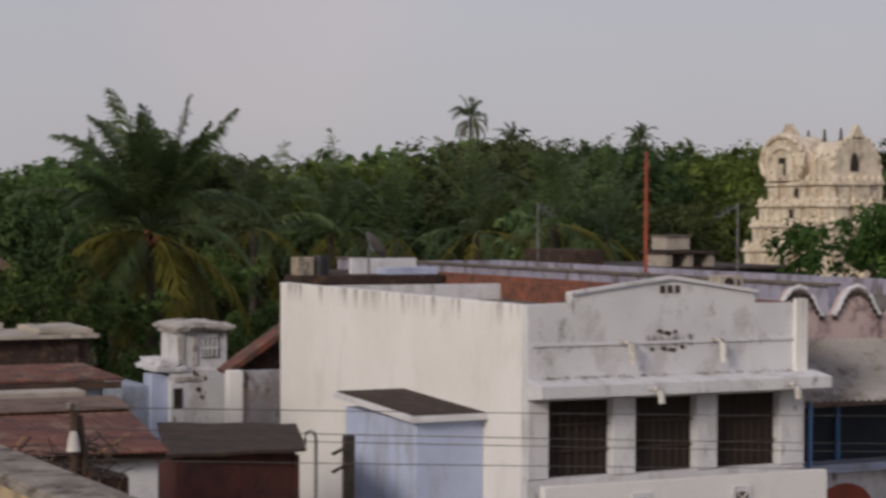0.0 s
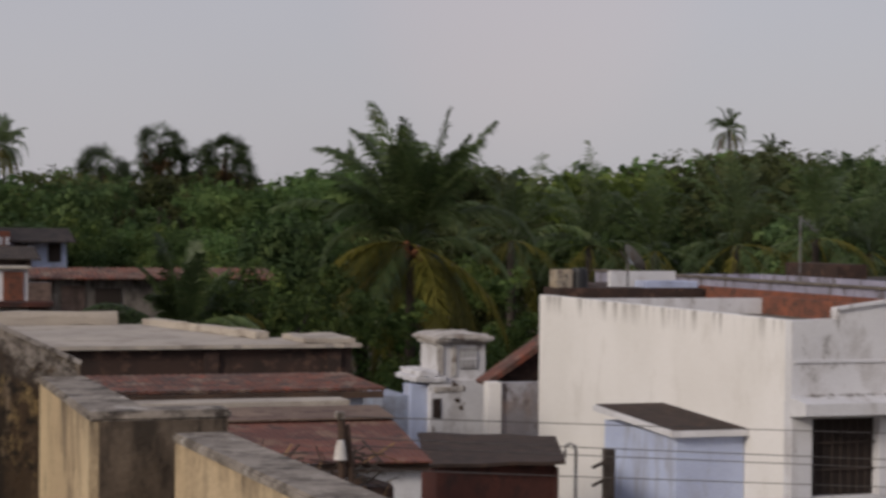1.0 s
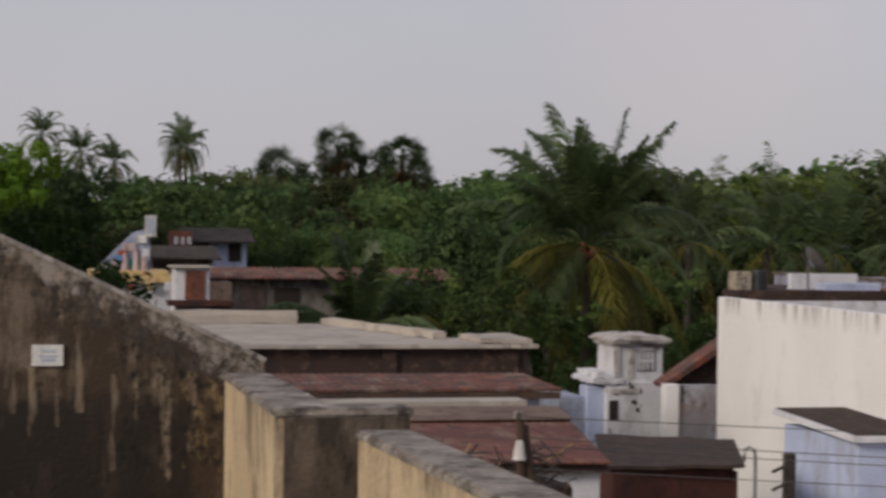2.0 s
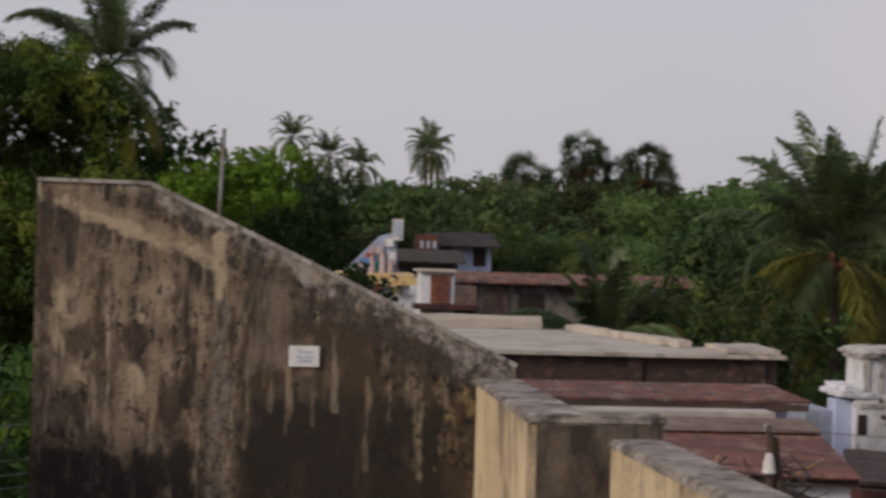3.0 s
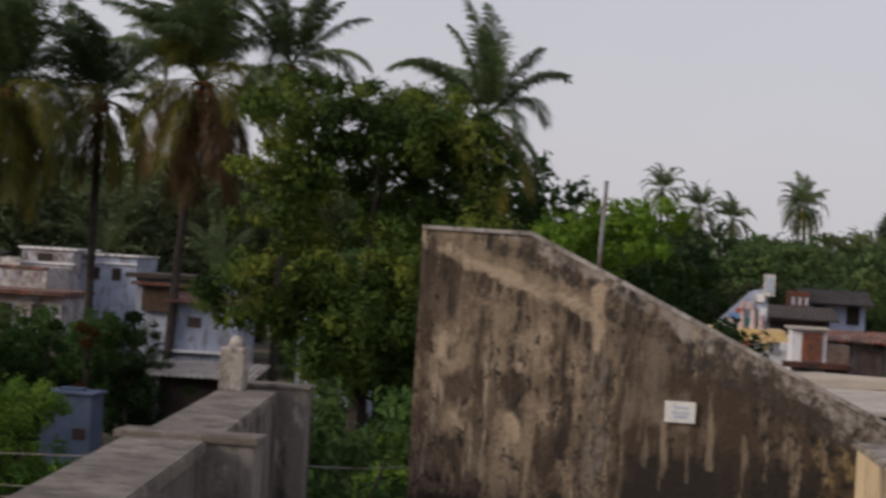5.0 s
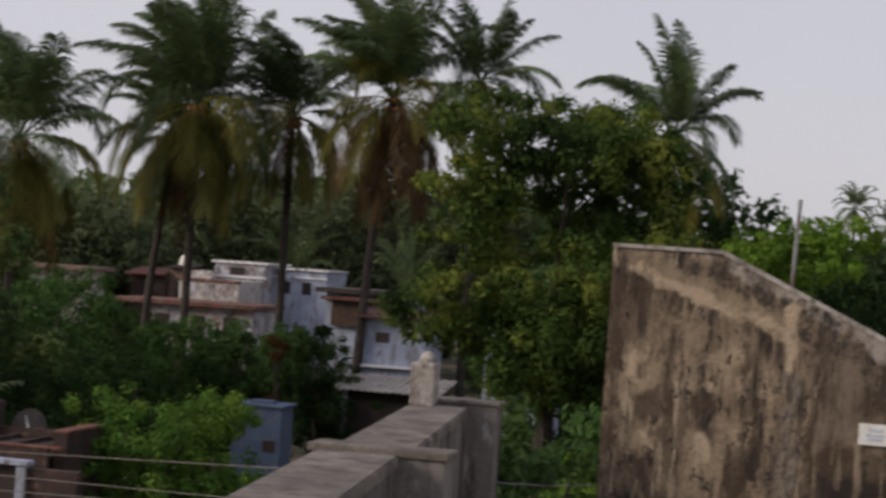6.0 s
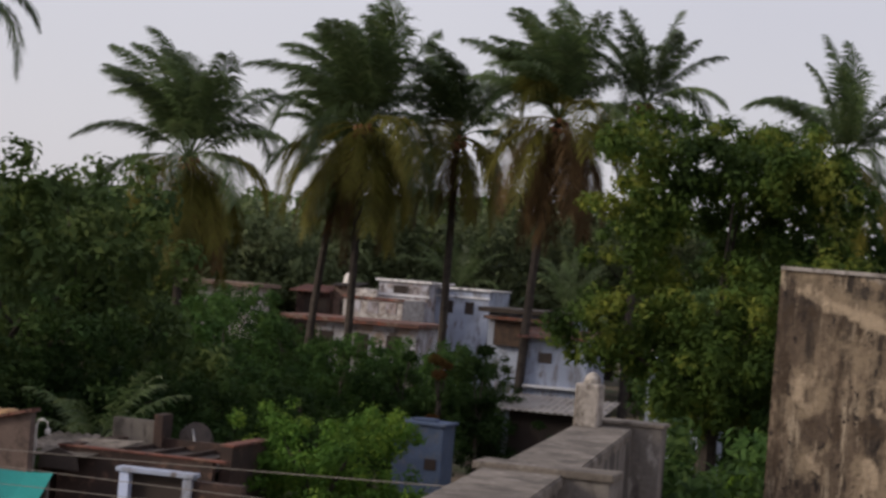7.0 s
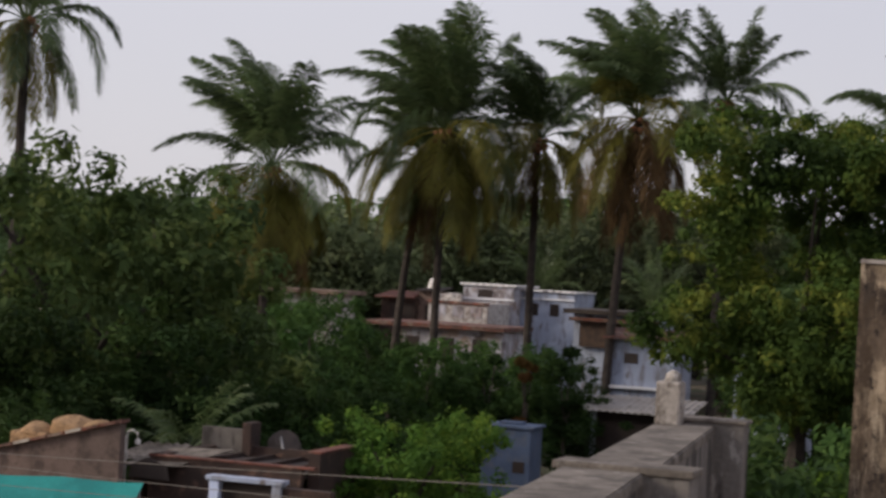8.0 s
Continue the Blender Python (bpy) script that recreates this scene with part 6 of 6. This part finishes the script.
def skyline(a):
    """Height of the wood over its stretch of the plan, by bearing in degrees."""
    return float(np.interp(a, [-44, -36, -32, -29, -26.3, -24, -22.5, -21.5, -19, -15, -13, -10.4, -8, -6, -4, 0, 4, 12, 18, 24, 30],
                           [14.0, 14.0, 14.2, 14.1, 14.8, 14.3, 13.5, 13.1, 13.3, 13.4, 12.6, 13.2, 12.9, 12.9, 12.5, 12.6, 13.4, 16.0, 15.0, 13.6, 13.3]))


fr = random.Random(21)
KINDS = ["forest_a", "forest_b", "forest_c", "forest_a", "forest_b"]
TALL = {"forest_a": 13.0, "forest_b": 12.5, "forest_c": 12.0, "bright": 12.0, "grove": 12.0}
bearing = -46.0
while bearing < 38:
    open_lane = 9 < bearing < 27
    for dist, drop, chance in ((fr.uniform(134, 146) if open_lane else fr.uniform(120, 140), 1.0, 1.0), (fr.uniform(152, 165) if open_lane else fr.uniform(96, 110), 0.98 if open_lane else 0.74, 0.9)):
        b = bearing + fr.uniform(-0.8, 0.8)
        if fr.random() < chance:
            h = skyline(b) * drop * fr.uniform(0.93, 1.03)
            # The open lane takes the kinds whose leaf colours hold the most haze.
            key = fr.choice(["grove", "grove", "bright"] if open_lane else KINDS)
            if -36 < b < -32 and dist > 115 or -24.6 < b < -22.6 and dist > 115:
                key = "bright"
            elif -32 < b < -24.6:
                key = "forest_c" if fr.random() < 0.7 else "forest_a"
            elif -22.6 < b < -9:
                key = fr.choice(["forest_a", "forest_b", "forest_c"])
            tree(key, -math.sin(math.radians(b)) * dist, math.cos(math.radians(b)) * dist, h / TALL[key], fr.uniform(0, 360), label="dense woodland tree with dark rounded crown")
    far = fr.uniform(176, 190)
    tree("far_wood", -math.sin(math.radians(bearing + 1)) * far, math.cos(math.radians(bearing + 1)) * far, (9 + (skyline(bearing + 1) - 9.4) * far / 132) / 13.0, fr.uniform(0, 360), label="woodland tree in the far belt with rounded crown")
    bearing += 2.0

# near trees and shrubs, by plan
for key, x, y, s, lab in (
        ("hero", -7.2, 49.6, 1.04, "tall leafy tree with yellowish young leaves"),
        ("near_mid", -3.4, 52.0, 1.25, "green tree behind the sloping wall"),
        ("near_dark", -8.2, 67.5, 1.22, "dark leafy tree behind another"),
        ("fresh", -1.2, 47.0, 1.03, "bright green leafy tree"),
        ("near_dark", -0.4, 60.0, 1.24, "dark leafy tree beside a shrine"),
        ("road", 13.5, 96.1, 1.21, "bushy green tree beside a blue house"),
        ("slim_dark", 0.1, 60.0, 1.0, "slim dark tree beside a shrine"),
        ("near_dark", -2.0, 90.1, 1.66, "round dark leafy tree"),
        ("road", 12.4, 56.5, 1.0, "bushy green tree with yellow tips"),
        ("road", 16.2, 60.0, 0.88, "dark bushy roadside tree"),
        ("road", 10.6, 62.0, 0.56, "bushy green roadside tree"),
        ("road", 14.6, 66.0, 0.95, "dark bushy roadside tree"),
        ("near_mid", 20.5, 67.0, 0.66, "low bush under a palm"),
        ("slim", 12.3, 54.9, 0.74, "yellow-green leafy young tree"),
        ("slim", -4.5, 46.0, 0.78, "light green leafy young tree"),
        ("slim_dark", -5.8, 48.0, 0.75, "dark leafy young tree"),
        ("road", 23.0, 70.0, 1.0, "dark bushy roadside tree"),
        ("road", 12.2, 95.0, 1.1, "pale green leafy tree"),
        ("road", 17.0, 90.0, 1.0, "pale green leafy tree")):
    tree(key, x, y, s, (x * 37 + y * 11) % 360, label=lab)
for key, x, y, s, lab in (
        ("road", -30.0, 53.0, 1.60, "tall feathery green tree"),
        ("road", -33.0, 51.5, 1.50, "tall leafy green tree"),
        ("near_dark", -25.5, 50.0, 0.92, "dark dense leafy tree"),
        ("road", -27.9, 54.5, 1.32, "tall feathery leafy tree"),
        ("near_mid", -28.7, 69.4, 0.96, "green bushy tree below the palms"),
        ("near_mid", -26.0, 75.7, 0.80, "green bushy tree before white houses"),
        ("near_mid", -22.9, 76.9, 0.80, "green bushy tree before white houses"),
        ("near_dark", -19.6, 77.5, 0.54, "dark bush before white houses"),
        ("near_dark", -21.8, 51.0, 0.70, "dark dense leafy bush"),
        ("near_dark", -28.5, 47.0, 0.75, "dark dense leafy bush"),
        ("near_mid", -23.8, 57.0, 0.80, "leafy green tree by huts"),
        ("near_dark", -21.4, 60.0, 0.62, "dark bushy tree beside houses"),
        ("near_dark", -21.2, 72.5, 0.74, "dark bushy tree beside houses"),
        ("slim_road", -31.9, 62.5, 1.18, "tall leafy tree with a spreading top"),
        ("slim_road", -33.6, 60.0, 1.15, "tall leafy tree with a spreading top"),
        ("near_dark", -27.2, 48.5, 0.92, "dark dense leafy bush under a tall tree"),
        ("croton", -20.3, 70.6, 1.14, "slim russet croton with a yellow-green top"),
        ("slim", -8.6, 46.0, 0.70, "yellow-green leafy shrub behind a wall"),
        ("slim_dark", -14.9, 65.3, 0.50, "small dark leafy tree beside a shed"),
        ("slim_dark", -19.2, 72.4, 0.76, "dark bushy young tree behind a tank"),
        ("slim_dark", -22.6, 73.0, 0.70, "dark bushy young tree before white houses"),
        ("near_dark", -6.4, 57.0, 0.76, "dark leafy tree beside a blue balcony"),
        ("near_dark", -25.2, 44.6, 0.62, "dark dense leafy bush behind a straw heap"),
        ("shrub", -16.2, 45.6, 1.16, "bright green leafy shrub"),
        ("shrub", -14.9, 46.9, 0.72, "bright green leafy shrub"),
        ("shrub", -18.0, 47.0, 0.86, "green leafy garden shrub"),
        ("shrub", -6.2, 40.0, 1.0, "yellow-green leafy garden shrub"),
        ("near_dark", -24.2, 92.0, 0.62, "dark bush before a blue house"),
        ("near_mid", -34.0, 92.0, 0.76, "green bushes before white houses"),
        ("near_dark", -30.0, 88.0, 0.64, "dark bush before white houses"),
        ("near_mid", -39.0, 94.0, 0.98, "green bushes before white houses"),
        ("near_mid", -26.0, 84.0, 0.68, "green bush before white houses"),
        ("near_dark", -43.0, 98.0, 0.80, "dark bush before far house"),
        ("near_mid", -24.0, 74.0, 0.68, "green bush below the palms"),
        ("near_dark", -29.0, 72.0, 0.70, "dark bush below the palms"),
        ("near_mid", -5.0, 33.0, 0.86, "leafy green bush beside the terrace"),
        ("near_dark", -3.6, 28.0, 0.82, "dark bush beside the terrace"),
        ("near_dark", -12.0, 56.0, 0.46, "dark low leafy bush"),
        ("near_mid", 38.9, 50.3, 1.20, "light green feathery tree"),
        ("near_mid", 41.5, 48.5, 1.22, "light green feathery tree")):
    tree(key, x, y, s, (x * 37 + y * 11) % 360, label=lab)

# palms
coconut_palm(19.15, 63.2, 8.35, 4.8, 44, 0.2, label="large coconut palm with yellowing lower fronds and fruit", old=0.32, seed=3, low=0.75)
coconut_palm(-6.8, 81.8, 15.2, 4.8, 30, 0.4, seed=4, label="coconut palm standing over a leafy tree")
coconut_palm(-34.6, 77.7, 13.2, 5.8, 48, 0.9, seed=5, old=0.42, dead=0.05, sag=1.1, low=1.0, leaf=0.28, label="wind-blown coconut palm with heavy drooping fronds")
coconut_palm(-29.1, 85.2, 15.7, 6.2, 52, 0.9, seed=6, old=0.40, dead=0.06, sag=1.3, low=1.1, leaf=0.28, label="tall wind-blown coconut palm")
coconut_palm(-32.4, 88.6, 14.4, 4.8, 34, 0.8, seed=13, low=1.0, lean=(1.2, 0.0), leaf=0.28, label="slender leaning coconut palm")
coconut_palm(-25.4, 88.2, 15.6, 5.0, 40, 0.9, seed=7, sag=1.3, low=1.2, old=0.42, dead=0.1, leaf=0.28, label="coconut palm between two taller palms")
coconut_palm(-20.2, 82.7, 16.2, 5.5, 54, 0.8, seed=8, old=0.5, dead=0.28, sag=1.4, low=1.25, leaf=0.28, lean=(0.9, 0.0), label="tall coconut palm with brown hanging fronds")
coconut_palm(-16.2, 86.8, 17.6, 4.2, 28, 0.3, seed=9, low=0.8, label="coconut palm with open spread fronds")
coconut_palm(-38.0, 62.4, 17.5, 4.6, 34, 0.2, seed=10, sag=1.4, low=1.0, label="tall coconut palm with drooping fronds")
coconut_palm(9.6, 54.2, 5.6, 2.9, 22, 0.05, seed=12, fruit=False, old=0.1, label="young palm with upright fronds", top=1.5, least=0.75)
FARX = 1.65
for x, y, z, sd in ((66.5, 134.5, 17.0, 31), (69.3, 133.0, 15.9, 32), (78.0, 128.1, 16.1, 33), (81.3, 126.0, 14.7, 34), (75.9, 129.4, 14.4, 35), (74.2, 130.4, 14.4, 36), (11.3, 129.5, 14.4, 37),
                    (1.8, 130.0, 15.1, 38), (4.4, 130.0, 14.0, 39), (6.3, 124.9, 13.2, 40), (10.5, 124.6, 14.3, 41), (35.0, 130.0, 13.2, 42)):
    coconut_palm(x * FARX, y * FARX, (8.2 if x < 68 else 6.9) + (z - 9) * FARX, 3.6 if x < 68 else 3.0, 28, 0.45, seed=sd, count=26, wide=2.2, dead=0.08, sag=1.3, low=0.9, limp=2.0, label="distant coconut palm over the woods", fruit=False)
for x, y, z, r, sd in ((36.4, 73.0, 8.3, 4.2, 51), (39.6, 72.0, 8.6, 4.2, 52), (31.0, 76.0, 8.2, 4.0, 53), (43.4, 74.0, 8.0, 4.2, 54), (33.6, 75.0, 8.0, 3.8, 55), (27.4, 75.8, 8.4, 3.8, 56), (-28.0, 128.0, 7.0, 4.6, 57), (-36.5, 130.0, 8.0, 4.6, 58), (-22.9, 46.6, 3.7, 2.7, 59)):
    coconut_palm(x, y, z, r, 24, 0.3, top=0.9 if x < -20 and y < 60 else 1.42, seed=sd, count=30, fruit=False, label="young coconut palm at the edge of the woods")


def palmyra(x, y, crown_z, radius, seed):
    """A fan palm: a stout trunk and a round head of stiff pleated fans."""
    r = np.random.default_rng(seed)
    ob = thing("palmyra_palm", "palmyra palm with a round head of stiff fan leaves", "palm tree", group="palmyra palms")
    put("trunk", trunk_mesh(crown_z, 0.24, 0.20), ob)
    for k in range(58):
        old = k >= 46
        a, e = r.uniform(0, 6.283), math.asin(r.uniform(-0.98, -0.75) if old else r.uniform(-0.6, 1))
        d = np.array([math.cos(e) * math.cos(a), math.cos(e) * math.sin(a), math.sin(e)])
        s = np.cross(d, r.normal(size=3))
        s /= np.linalg.norm(s)
        c = d * radius * r.uniform(0.46, 0.62)
        verts, faces = [-s * 0.05, s * 0.05, c], [(0, 1, 2)]
        for j in range(11):
            q = -1.75 + 3.5 * j / 10
            for dq, far in ((-0.10, 0.6), (0.0, 1.0), (0.10, 0.6)):
                ray = d * math.cos(q + dq) + s * math.sin(q + dq)
                verts.append(c + ray * radius * 0.44 * far * r.uniform(0.8, 1.1) + np.array([0, 0, -0.10 * radius * far]))
            b = len(verts) - 3
            faces += [(2, b, b + 1), (2, b + 1, b + 2)]
        put("fan_leaf", raw_mesh("fan_leaf", verts, faces, PALMDEAD if old else FANLEAF), ob, Matrix.Translation((0, 0, crown_z)))
    ob.matrix_basis = pose(x, y, 0)


for x, y, z, r, sd in ((20.3, 148.7, 13.0, 2.6, 61), (22.6, 148.0, 12.6, 2.0, 66), (24.7, 148.0, 15.0, 2.4, 62), (25.6, 149.0, 13.6, 1.9, 67), (29.6, 147.0, 14.2, 2.4, 63), (27.8, 148.0, 13.4, 2.0, 64), (31.0, 149.0, 13.0, 1.9, 65)):
    palmyra(x, y, z, r, sd)
